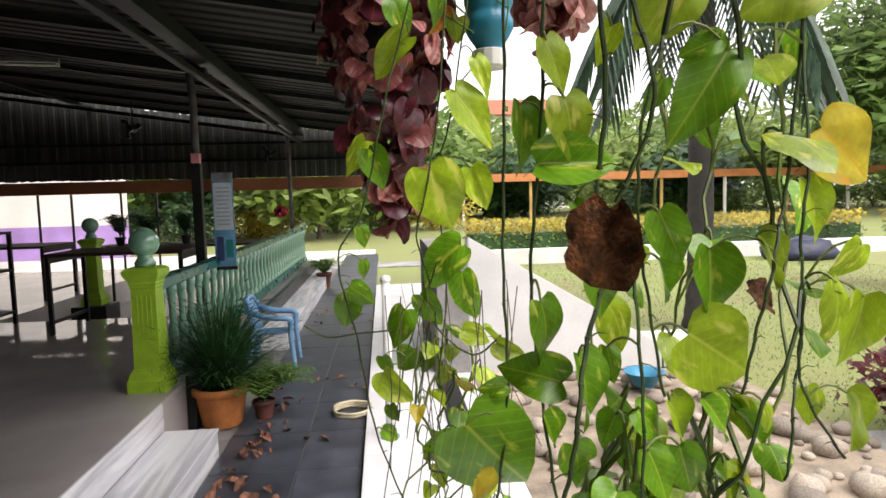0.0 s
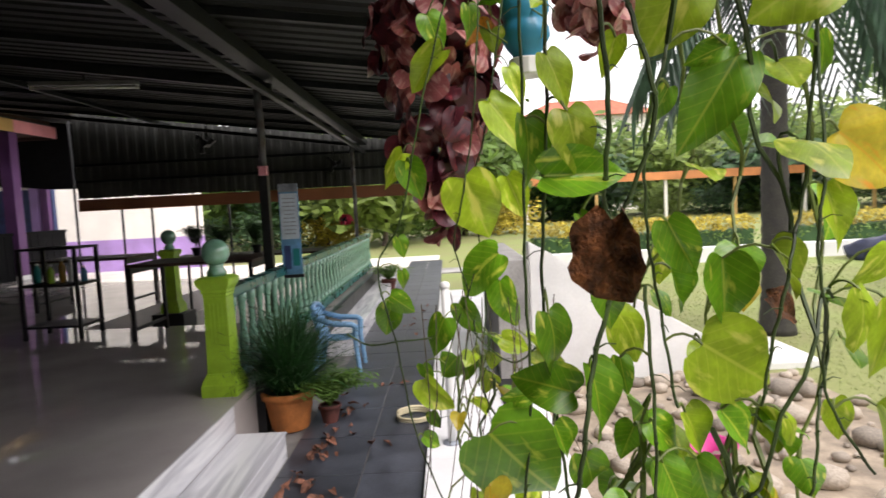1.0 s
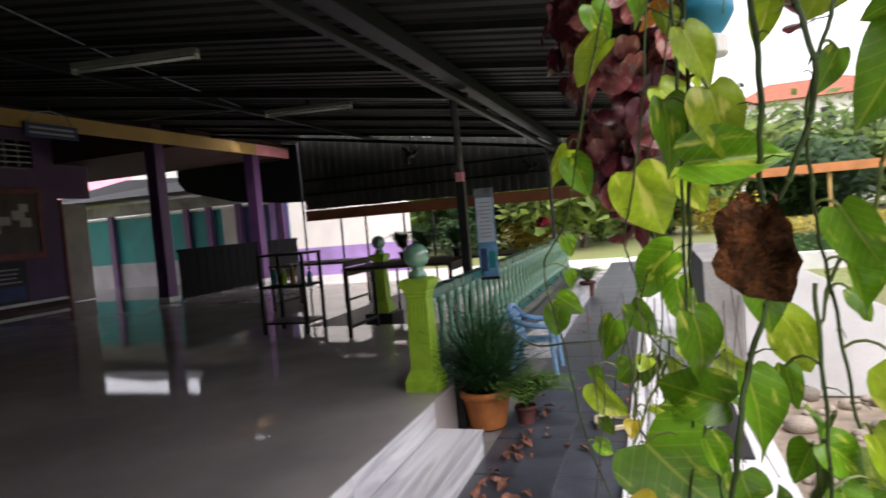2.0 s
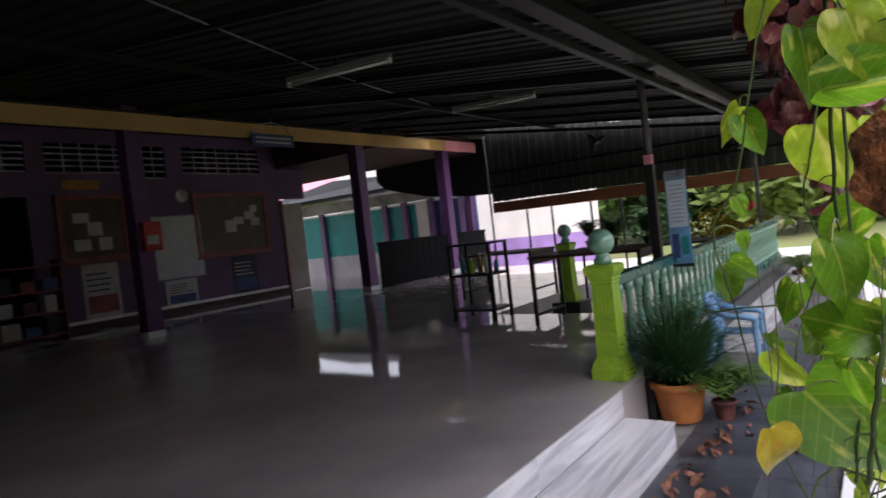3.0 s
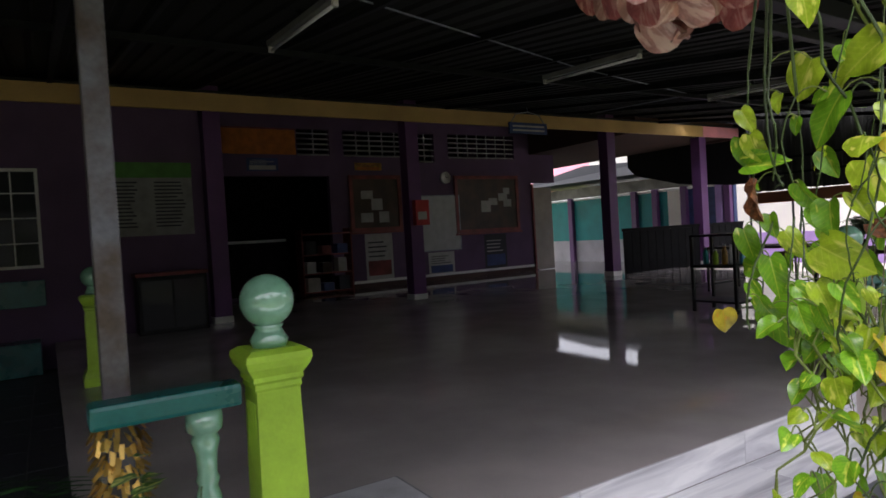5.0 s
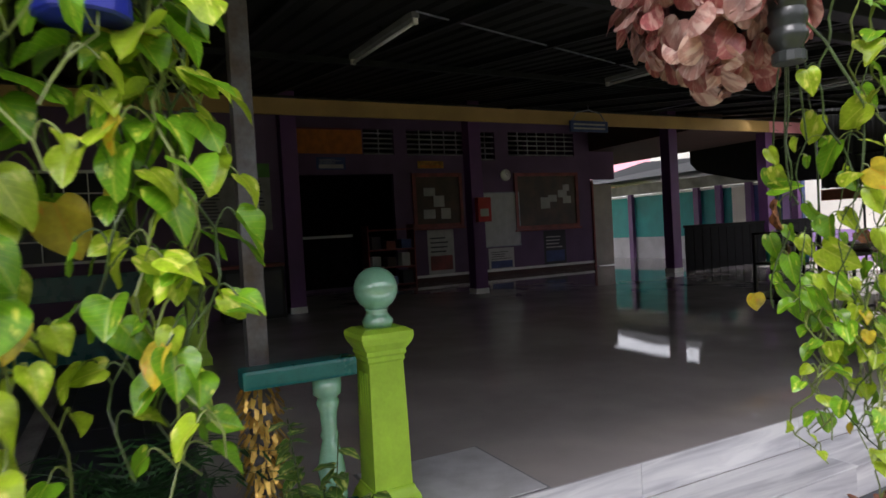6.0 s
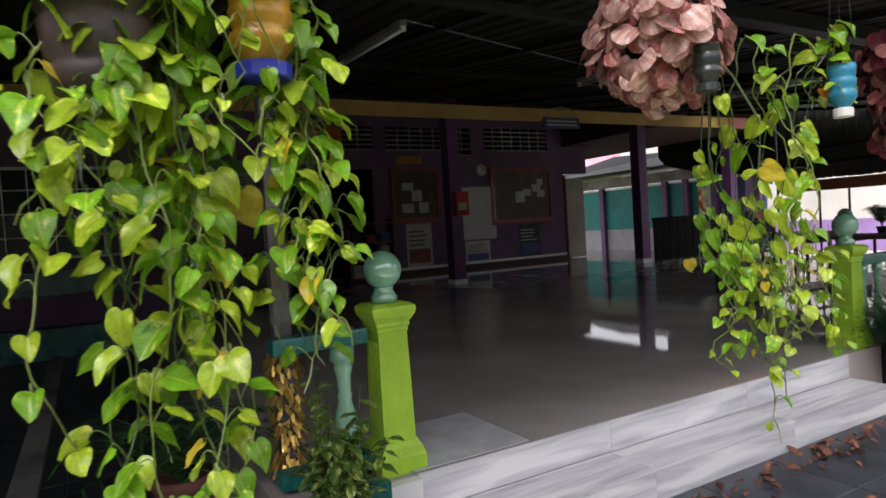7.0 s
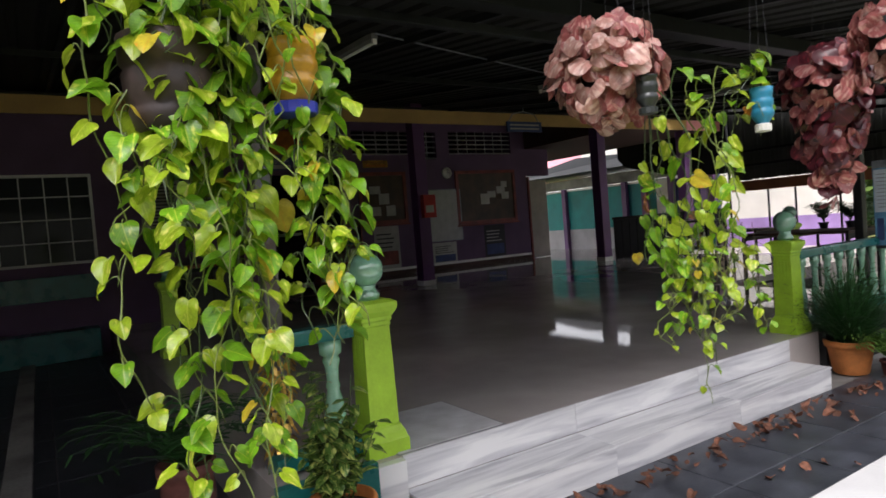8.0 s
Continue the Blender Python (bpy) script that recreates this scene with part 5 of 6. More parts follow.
lines = [vine(far_plant, -3.32, p, fr, fr.uniform(0.0011, 0.0019)) for p in (
    ((1.43, 1.879), (1.375, 1.692), (1.335, 1.53), (1.299, 1.461), (1.321, 1.355), (1.342, 1.223), (1.381, 1.102)),
    ((1.461, 1.878), (1.444, 1.681), (1.421, 1.55), (1.407, 1.487), (1.425, 1.398), (1.402, 1.252)),
    ((1.5, 1.877), (1.463, 1.665), (1.439, 1.565), (1.45, 1.413), (1.434, 1.275)),
    ((1.438, 1.454), (1.387, 1.319), (1.374, 1.221)),
    ((1.247, 1.368), (1.277, 1.348), (1.325, 1.355), (1.369, 1.359)),
    ((1.417, 1.188), (1.418, 1.146), (1.44, 1.136), (1.464, 1.137)),
    ((1.522, 1.344), (1.484, 1.313), (1.437, 1.349), (1.43, 1.381)),
)]
for line in lines[:3]:
    top = line[0]
    part("stem", rod([top, top.lerp(Vector((1.535, -3.2, 1.93)), 0.5) + Vector((0, 0, 0.03)), Vector((1.535, -3.2, 1.92))], 0.0022, 5), "stem", far_plant)
TRAIL = (

    (1.405, 1.758, 1.349, 1.714, "P"),
    (1.385, 1.809, 1.406, 1.761, "G"),
    (1.443, 1.819, 1.454, 1.774, "G"),
    (1.464, 1.682, 1.526, 1.61, "P"),
    (1.425, 1.58, 1.456, 1.494, "PB"),
    (1.487, 1.58, 1.51, 1.519, "P"),
    (1.341, 1.621, 1.303, 1.58, "P"),
    (1.345, 1.608, 1.365, 1.553, "G"),
    (1.468, 1.474, 1.402, 1.433, "G"),
    (1.41, 1.405, 1.439, 1.357, "G"),
    (1.388, 1.386, 1.362, 1.337, "G"),
    (1.356, 1.298, 1.392, 1.251, "P"),
    (1.329, 1.503, 1.338, 1.473, "G"),
    (1.331, 1.455, 1.339, 1.427, "G"),
    (1.313, 1.42, 1.345, 1.398, "G"),
    (1.312, 1.406, 1.301, 1.357, "G"),
    (1.469, 1.434, 1.472, 1.367, "G"),
    (1.468, 1.353, 1.509, 1.334, "P"),
    (1.455, 1.196, 1.407, 1.187, "G"),
    (1.493, 1.727, 1.518, 1.68, "P"),
    (1.355, 1.321, 1.363, 1.292, "G"),
    (1.363, 1.246, 1.37, 1.222, "G"),
    (1.35, 1.218, 1.375, 1.2, "G"),
    (1.516, 1.334, 1.556, 1.307, "P"),
)
hung_leaves(far_plant, -3.32, TRAIL, lines, fr)
for k in range(16):
    x, y = 1.44 + fr.uniform(-0.08, 0.1), -3.32 + fr.uniform(-0.12, 0.12)
    part("aerial_root", rod([(x, y, 1.42), (x + fr.uniform(-0.02, 0.02), y, 1.3), (x + fr.uniform(-0.04, 0.04), y + 0.02, fr.uniform(1.08, 1.2))], 0.0009, 4), "bark", far_plant)
for k in range(3):
    share("petal", leaf_mesh("petal", "flower", 0.2, 0.2), far_plant, leaf_pose((1.465, -3.17, 1.825), (math.cos(k * 2.1), 0.3, math.sin(k * 2.1)), (1, -0.6, 0), 0.035))


def begonia(label, x, y, z, rx, rz, meshes, n, size, seed, z_low=None):
    """A dense hanging ball of overlapping round leaves."""
    rnd = random.Random(seed)
    t = thing("hanging_begonia", pose(0, 0, 0), label, "plant", "hanging begonias")
    part("pot", lathe([(0.05, z - 0.07), (0.075, z - 0.06), (0.085, z + 0.06), (0.078, z + 0.06), (0.07, z)], 16, at=(x, y), caps=False), "black", t, "black plastic pot", smooth=True)
    part("soil", lathe([(0.07, z + 0.03), (0.01, z + 0.04)], 12, at=(x, y)), "soil", t)
    wires(t, (x, y, z + 0.06), 0.08, roof_z(x) - 0.02)
    for i in range(n):
        u, a = rnd.uniform(-1, 0.85), rnd.uniform(0, math.tau)
        w = math.sqrt(1 - u * u)
        k = rnd.uniform(0.72, 1.0)
        low = z_low if z_low and u < 0 else rz
        d = Vector((math.cos(a) * w, math.sin(a) * w, u))
        if z_low and u < 0:
            d.x *= 1 + 0.55 * u
            d.y *= 1 + 0.55 * u
        p = Vector((x + d.x * rx * k, y + d.y * rx * k, z + d.z * low * k))
        tip = Vector((d.x * 0.4 + rnd.uniform(-0.8, 0.8), d.y * 0.4 + rnd.uniform(-0.8, 0.8), -0.8 + rnd.uniform(-0.3, 0.3)))
        face = Vector((d.x + rnd.uniform(-0.45, 0.45), d.y + rnd.uniform(-0.45, 0.45), 0.2 + d.z * 0.5))
        s = size * rnd.uniform(0.7, 1.25)
        share("leaf", rnd.choice(meshes), t, leaf_pose(p + Vector((0, 0, s * 0.4)), tip, face, s))
    return t


begonia("dense ball of faded pink begonia leaves hanging by wires", 1.43, -3.88, 1.935, 0.175, 0.185, PINK, 380, 0.054, 31)
# dark and pink leaves mixed: its backlit and lit sides in colour
begonia("maroon begonia trailing low from a hanging pot", 1.39, -2.42, 1.99, 0.185, 0.17, MAROON + PINK[:2], 330, 0.072, 37, 0.56)
begonia("dusky pink begonia trailing from a hanging pot", 1.77, -2.72, 2.06, 0.13, 0.14, PINK + MAROON[4:], 130, 0.062, 41, 0.2)


# variegated bush in a clay pot by the newel
def small_bush(x, y):
    rnd = random.Random(9)
    t = thing("potted_bush", pose(x, y, 0), "variegated green bush in an orange clay pot", "plant")
    part("pot", pot_bm(0.15, 0.34), "clay", t, smooth=True)
    part("soil", soil_bm(0.14, 0.29), "soil", t)
    me = [leaf_mesh("leaf", "bush", 0.15, 0.25, 0.75), leaf_mesh("leaf", "bush", 0.3, 0.1, 0.7)]
    for i in range(22):
        a = rnd.uniform(0, math.tau)
        r = rnd.uniform(0.03, 0.2)
        h = rnd.uniform(0.3, 0.66)
        foot = Vector((math.cos(a) * 0.03, math.sin(a) * 0.03, 0.29))
        top = Vector((math.cos(a) * r, math.sin(a) * r, 0.29 + h))
        part("twig", rod([foot, foot.lerp(top, 0.5) + Vector((0, 0, 0.02)), top], 0.004, 5, None, 0.002), "stem", t)
        for k in range(17):
            f = rnd.uniform(0.25, 1.05)
            b = rnd.uniform(0, math.tau)
            o = Vector((math.cos(b), math.sin(b), 0))
            share("leaf", rnd.choice(me), t, leaf_pose(foot.lerp(top, f) + o * 0.01, o * 0.9 + Vector((0, 0, rnd.uniform(-0.7, 0.3))), Vector((o.x * 0.4, o.y * 0.4, 1)), rnd.uniform(0.055, 0.08)))
    return t


small_bush(0.24, -4.40)


RED = [leaf_mesh("petal", "red_flower", 0.2, 0.3, 1.0, 0.2, 1.0)]
begonia("small hanging basket of bright red flowers", -0.45, 7.3, 1.34, 0.11, 0.1, RED, 70, 0.05, 51)


# ---- classroom front: louvres, boards, notices, door ----
for k, (y0, z0, y1, z1) in enumerate(VENTS):
    w = thing("vent_window", pose(WX, y0, z0), "high louvred vent in the lilac wall", "window", "high vents", "structure")
    for j in range(5):
        z = (z1 - z0) * (j + 0.2) / 5
        bm = box(-0.10, 0, z, -0.02, y1 - y0, z + 0.012)
        bmesh.ops.rotate(bm, verts=bm.verts, cent=(-0.06, 0, z), matrix=Matrix.Rotation(0.5, 3, 'Y'))
        part("louvre", bm, "dado", w)
    n = max(2, int((y1 - y0) / 0.28))
    for j in range(1, n):
        y = (y1 - y0) * j / n
        part("bar", box(-0.03, y - 0.012, 0, -0.012, y + 0.012, z1 - z0), "dado", w)


def frame_ring(y0, z0, y1, z1, w, x0, x1, bm=None):
    out = bm or bmesh.new()
    box(x0, y0, z0, x1, y1, z0 + w, bm=out)
    box(x0, y0, z1 - w, x1, y1, z1, bm=out)
    box(x0, y0, z0 + w, x1, y0 + w, z1 - w, bm=out)
    box(x0, y1 - w, z0 + w, x1, y1, z1 - w, bm=out)
    return out


def notice_board(y0, z0, y1, z1, papers, seed):
    rnd = random.Random(seed)
    t = thing("notice_board", pose(WX, y0, z0), "red framed dark notice board with pinned white papers", "board", "notice boards")
    w, h = y1 - y0, z1 - z0
    part("panel", box(0.005, 0.05, 0.05, 0.03, w - 0.05, h - 0.05), "wood", t)
    part("frame", frame_ring(0, 0, w, h, 0.09, 0.004, 0.06), "redwood", t)
    part("ledge", box(0.004, -0.03, -0.05, 0.10, w + 0.03, -0.003, 0.004), "redwood", t)
    for i in range(papers):
        a, b = rnd.uniform(0.2, w - 0.45), rnd.uniform(0.2, h - 0.45)
        part("paper", box(0.032, a, b, 0.035 + i * 0.0015, a + rnd.uniform(0.2, 0.34), b + rnd.uniform(0.16, 0.3)), "paper", t)
    return t


notice_board(1.38, 1.66, 2.74, 2.98, 4, 1)
notice_board(4.30, 1.49, 6.38, 2.97, 5, 2)

t = thing("whiteboard", pose(WX, 3.25, 1.08), "plain grey white board leaning on the lilac wall", "board")
part("panel", box(0.012, 0.02, 0.02, 0.04, 1.15, 1.38), "whiteboard", t)
part("frame", frame_ring(0, 0, 1.17, 1.40, 0.025, 0.004, 0.05), "galv", t)

t = thing("wall_clock", pose(WX, 4.06, 2.92), "round white wall clock with a pale rim", "clock")
bm = lathe([(0.15, 0.0), (0.15, 0.03), (0.135, 0.04), (0.135, 0.032)], 28)
bmesh.ops.rotate(bm, verts=bm.verts, cent=(0, 0, 0), matrix=Matrix.Rotation(math.pi / 2, 3, 'Y'))
part("body", bm, "white_plastic", t, smooth=True)
part("hand", box(0.044, -0.006, 0, 0.046, 0.006, 0.1), "ink", t)
part("hand", box(0.0465, 0, -0.006, 0.0485, 0.07, 0.006), "ink", t)


def poster(y0, z0, y1, z1, colours, label):
    t = thing("poster", pose(WX, y0, z0), label, "poster", "posters on the lilac wall")
    w, h = y1 - y0, z1 - z0
    part("sheet", box(0.003, 0, 0, 0.008, w, h), colours[0], t)
    part("print_block", box(0.009, w * 0.08, h * 0.1, 0.012, w * 0.92, h * 0.42), colours[1], t)
    for i in range(4):
        part("text_line", box(0.009, w * 0.1, h * (0.5 + i * 0.1), 0.012, w * rnd.uniform(0.6, 0.9), h * (0.53 + i * 0.1)), colours[2], t)


poster(1.72, 0.50, 2.44, 1.60, ("paper", "redwood", "ink"), "pale poster with dark red print below")
poster(5.17, 0.50, 5.90, 1.42, ("ink", "navy", "paper"), "dark poster with faint pale print")
poster(3.43, 0.48, 4.2, 1.05, ("paper", "navy", "ink"), "pale poster with dark blue print")
poster(1.57, 3.10, 2.27, 3.28, ("yellow_plastic", "orange_cloth", "redwood"), "small yellow name strip above a board")
poster(-0.92, 3.08, -0.24, 3.36, ("navy", "paper", "paper"), "small blue and white strip above the opening")

t = thing("banner", pose(WX, -1.45, 3.44), "dull orange cloth banner over the opening", "banner")
part("cloth", box(0.004, 0, 0, 0.014, 1.63, 0.54, 0.003), "orange_cloth", t)
part("hem", box(0.004, 0, 0.545, 0.022, 1.63, 0.57), "redwood", t)

# counter and cabinets in the dark opening
t = thing("counter", pose(WX - 0.1, -1.6, PZ), "pale topped service counter in a dark opening", "counter")
part("worktop", box(-0.4, 0, 1.20, 0.06, 1.45, 1.26, 0.005), "white_paint", t)
# near-black front stands for the shade under the worktop
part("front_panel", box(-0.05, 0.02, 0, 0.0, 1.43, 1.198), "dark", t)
t = thing("goods_rack", pose(WX + 0.45, 0.5, PZ), "red framed rack of small packets by the opening", "rack")
for z in (0.05, 0.45, 0.85, 1.30):
    part("shelf", box(-0.2, -0.55, z, 0.2, 0.6, z + 0.03), "redwood", t)
for y in (-0.55, 0.57):
    part("side_panel", box(-0.2, y, 0, 0.2, y + 0.03, 1.42), "redwood", t)
for i in range(9):
    y, z = -0.45 + (i % 3) * 0.36, (0.081, 0.481, 0.881)[i // 3]
    part("packet", box(-0.1, y, z, 0.15, y + rnd.uniform(0.2, 0.3), z + rnd.uniform(0.15, 0.3), 0.01), ("paper", "navy", "ink", "whiteboard", "wood", "paper", "ink", "redwood", "navy")[i], t)

# open door at the wall's end
t = thing("door_1", pose(WX + 0.02, 6.93, PZ + 0.002), "pale open door leaf at the end of the wall", "door", "", "structure")
part("leaf_panel", box(-0.04, 0.0, 0.02, 0.0, 0.66, 2.3, 0.004), "door_paint", t)
part("door_frame", box(-0.1, -0.055, 0, 0.02, -0.002, 2.4, 0.004), "redwood", t)
part("door_handle", rod([(0.005, 0.47, 1.0), (0.05, 0.47, 1.0), (0.05, 0.38, 1.0)], 0.009, 6), "galv", t)

# fire box on the column
t = thing("wall_box", pose(-7.86, 1.0, PZ + 1.34), "red metal box with a white label on the column", "box")
part("case", box(0, -0.02, 0, 0.12, 0.26, 0.45, 0.008), "red_plastic", t)
part("label", box(0.121, 0.02, 0.1, 0.124, 0.2, 0.24), "paper", t)

# printed rules boards on the forward wall
t = thing("rules_board", pose(-7.998, -4.02, 1.72), "green headed printed rules board on lilac wall", "board")
part("sheet", box(0.0, 0, 0, 0.02, 1.30, 1.06, 0.003), "grey_board", t)
part("header", box(0.021, 0, 0.84, 0.026, 1.30, 1.06), "green_print", t, "green printed header")
for c in (0.14, 0.78):
    for i in range(13):
        w = rnd.uniform(0.3, 0.42)
        part("text_line", box(0.021, c, 0.76 - i * 0.053, 0.024, c + w, 0.782 - i * 0.053), "ink", t)
t = thing("glass_cabinet", pose(-7.9, -3.0, PZ), "low dark cabinet with a red top edge", "cabinet")
part("body", box(-0.09, -0.6, 0.0, 0.35, 0.32, 0.80, 0.006), "steel", t)
part("top", box(-0.1, -0.62, 0.801, 0.37, 0.34, 0.85, 0.006), "redwood", t, "red wooden top")
part("door_panel", box(0.351, -0.55, 0.06, 0.36, -0.16, 0.74), "glass", t, "dark glass door")
part("door_panel", box(0.351, -0.13, 0.06, 0.36, 0.27, 0.74), "glass", t, "dark glass door")

# barred window in the forward wall
w = thing("window_1", pose(-8.0, -7.4, 1.36), "dark window with a white painted grille", "window", "", "structure")
part("pane", box(-0.09, 0, 0, -0.084, 2.74, 1.33), "glass", w)
part("window_frame", frame_ring(0, 0, 2.74, 1.33, 0.04, -0.06, 0.005), "white_paint", w)
for i in range(1, 9):
    part("grille_bar", box(-0.03, i * 0.304 - 0.009, 0.041, -0.012, i * 0.304 + 0.009, 1.289), "white_paint", w)
for i in range(1, 4):
    part("grille_bar", box(-0.011, 0.041, i * 0.333 - 0.009, 0.004, 2.699, i * 0.333 + 0.009), "white_paint", w)
structure("bench_wall", box(-7.999, -12, 0.0, -7.55, -4.75, 0.42, 0.01), "teal", "teal painted concrete bench along the wall", "bench")
structure("dado_teal", box(-7.999, -12, 0.85, -7.94, -4.66, 1.2, 0.006), "teal", "teal painted sill band under the window", "trim")

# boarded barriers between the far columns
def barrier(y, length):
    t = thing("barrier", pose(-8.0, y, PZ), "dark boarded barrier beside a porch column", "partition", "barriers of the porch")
    part("top_rail", box(-0.04, 0, 0.97, 0.04, length, 1.04, 0.006), "flat_black", t)
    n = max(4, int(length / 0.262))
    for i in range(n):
        part("board", box(-0.015, length * i / n + 0.006, 0.0, 0.015, length * (i + 1) / n - 0.006, 0.969, 0.004), "flat_black", t)


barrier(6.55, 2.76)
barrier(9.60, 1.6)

# hanging name sign under the fascia
t = thing("hanging_sign", pose(-7.62, 3.58, 3.37), "dark oblong sign hung from a wire arch", "sign")
part("board", box(-0.02, -0.48, 0.0, 0.02, 0.48, 0.22, 0.006), "navy", t)
for k in range(2):
    part("text_line", box(0.021, -0.40, 0.05 + k * 0.08, 0.024, 0.40, 0.085 + k * 0.08), "paper", t)
part("wire_arch", rod([(0, -0.42, 0.22), (0, -0.3, 0.38), (0, 0, 0.44), (0, 0.3, 0.38), (0, 0.42, 0.22)], 0.01, 5), "galv", t)
part("hook", rod([(0, 0, 0.44), (0, 0, roof_z(-7.62) - 3.39)], 0.008, 5), "galv", t)


# ---- fluorescent battens under the roof ----
def batten(x, y, length, turn):
    z = roof_z(x) - 0.12
    t = thing("tube_light", pose(x, y, z, 0, 0, turn), "unlit white fluorescent batten under the roof", "lamp", "tube lights")
    part("housing", box(-length / 2, -0.035, 0, length / 2, 0.035, 0.05, 0.008), "batten", t)
    part("tube", rod([(-length / 2 + 0.03, 0, -0.03), (length / 2 - 0.03, 0, -0.03)], 0.014, 8), "tube", t, smooth=True)
    for s in (-1, 1):
        part("socket", box(s * (length / 2 - 0.015) - 0.015, -0.02, -0.045, s * (length / 2 - 0.015) + 0.015, 0.02, -0.001), "white_plastic", t)
    part("bracket", box(-0.02, -0.02, 0.051, 0.02, 0.02, 0.125), "steel", t)


batten(-2.6, -2.9, 1.2, 4)
batten(-2.78, 0.33, 1.2, 10.5)
batten(-2.84, 3.4, 1.2, 11)
part_cable = structure("trim_cable", rod([(-1.9, -2.9, roof_z(-1.9) - 0.02), (-3.2, 0.6, roof_z(-3.2) - 0.05), (-4.2, 4.0, roof_z(-4.2) - 0.03), (-7.5, 5.2, roof_z(-7.5) - 0.06)], 0.008, 5), "galv", "pale cable slung under the roof", "trim")


def wall_fan(x, y, z):
    t = thing("wall_fan", pose(x, y, z), "dark caged wall fan hung below the roof", "fan")
    for k in range(4):
        r = 0.2 * (k + 1) / 4
        part("guard_ring", rod([(r * math.cos(a * math.tau / 20), -0.06, r * math.sin(a * math.tau / 20)) for a in range(21)], 0.005, 4), "black", t)
    for k in range(3):
        a = k * math.tau / 3
        part("fan_blade", rod([(0, 0, 0), (0.1 * math.cos(a), 0, 0.1 * math.sin(a)), (0.17 * math.cos(a + 0.3), 0, 0.17 * math.sin(a + 0.3))], 0.03, 4, None, 0.05), "black", t)
    part("motor", rod([(0, -0.05, 0), (0, 0.16, 0)], 0.06, 12), "black", t)
    part("stem", rod([(0, 0.12, 0), (0, 0.12, roof_z(x) - z + 0.01)], 0.015, 6), "black", t)


wall_fan(-0.75, 8.0, 2.42)
wall_fan(-2.6, 6.4, 2.75)


# ---- edge of the hanging sheet and slim posts beyond ----
structure("fascia_lower", box(-5.9, 8.27, 1.745, 1.28, 8.295, 1.975, 0.004), "brown_fascia", "red-brown fascia board along the hanging sheet", "fascia")
for k, z in enumerate((2.3, 2.62)):
    structure("girt", box(-5.9, 8.25, z, 1.2, 8.296, z + 0.05), "steel", "dark steel girt behind the hanging sheet", "girt")
for x, top in ((-6.02, 3.55), (-5.1, 1.97), (-4.5, 1.97), (-3.6, 1.97), (-2.95, 1.97)):
    t = thing("shed_post", pose(x, 8.38, -0.004), "slim dark steel post under the hanging sheet", "post", "posts under the sheet")
    part("shaft", rod([(0, 0, 0), (0, 0, top)], 0.024, 8), "black", t, smooth=True)
    part("base_plate", box(-0.05, -0.05, 0, 0.05, 0.05, 0.012), "black", t)


# ---- garden ----
def leaf_cloud(rnd, n, centre, radii, size, bm):
    """Many small leaf blades, gathered in clumps with gaps between."""
    clumps = []
    for i in range(max(5, n // 60)):
        while True:
            p = Vector((rnd.uniform(-1, 1), rnd.uniform(-1, 1), rnd.uniform(-1, 1)))
            if 0.25 < p.length < 1:
                break
        clumps.append(Vector((centre[0] + p.x * radii[0], centre[1] + p.y * radii[1], centre[2] + p.z * radii[2])))
    r = sum(radii) / 3 * 0.34
    for i in range(n):
        c = rnd.choice(clumps)
        p = c + Vector((rnd.gauss(0, r), rnd.gauss(0, r), rnd.gauss(0, r * 0.7)))
        a = Vector((rnd.uniform(-1, 1), rnd.uniform(-1, 1), rnd.uniform(-0.6, 0.6))).normalized() * size * rnd.uniform(0.6, 1.3)
        b = a.orthogonal().normalized() * size * rnd.uniform(0.25, 0.5)
        bm.faces.new((bm.verts.new(p - a), bm.verts.new(p + b), bm.verts.new(p + a), bm.verts.new(p - b)))
    return bm


def tree(x, y, h, r, seed, leaf="foliage", n=2600, size=0.22):
    rnd = random.Random(seed)
    t = thing("tree", pose(x, y, -0.04), "broad leafy garden tree with an uneven crown", "tree", "garden trees")
    pts = [(0, 0, 0), (rnd.uniform(-0.2, 0.2), 0.1, h * 0.25), (rnd.uniform(-0.3, 0.3), rnd.uniform(-0.2, 0.2), h * 0.55)]
    bm = rod(pts, 0.045 * h * 0.6, 8, None, 0.02 * h * 0.6)
    for k in range(6):
        a = rnd.uniform(0, math.tau)
        p = Vector(pts[2]).lerp(Vector(pts[1]), rnd.random() * 0.6)
        rod([p, p + Vector((math.cos(a) * r * 0.4, math.sin(a) * r * 0.4, h * 0.15)), p + Vector((math.cos(a) * r * 0.75, math.sin(a) * r * 0.75, h * 0.28))], 0.012 * h, 5, bm, 0.003 * h)
    part("trunk", bm, "bark", t)
    part("crown", leaf_cloud(rnd, n, (0, 0, h * 0.62), (r, r, h * 0.36), size, bmesh.new()), leaf, t)


tr = random.Random(77)
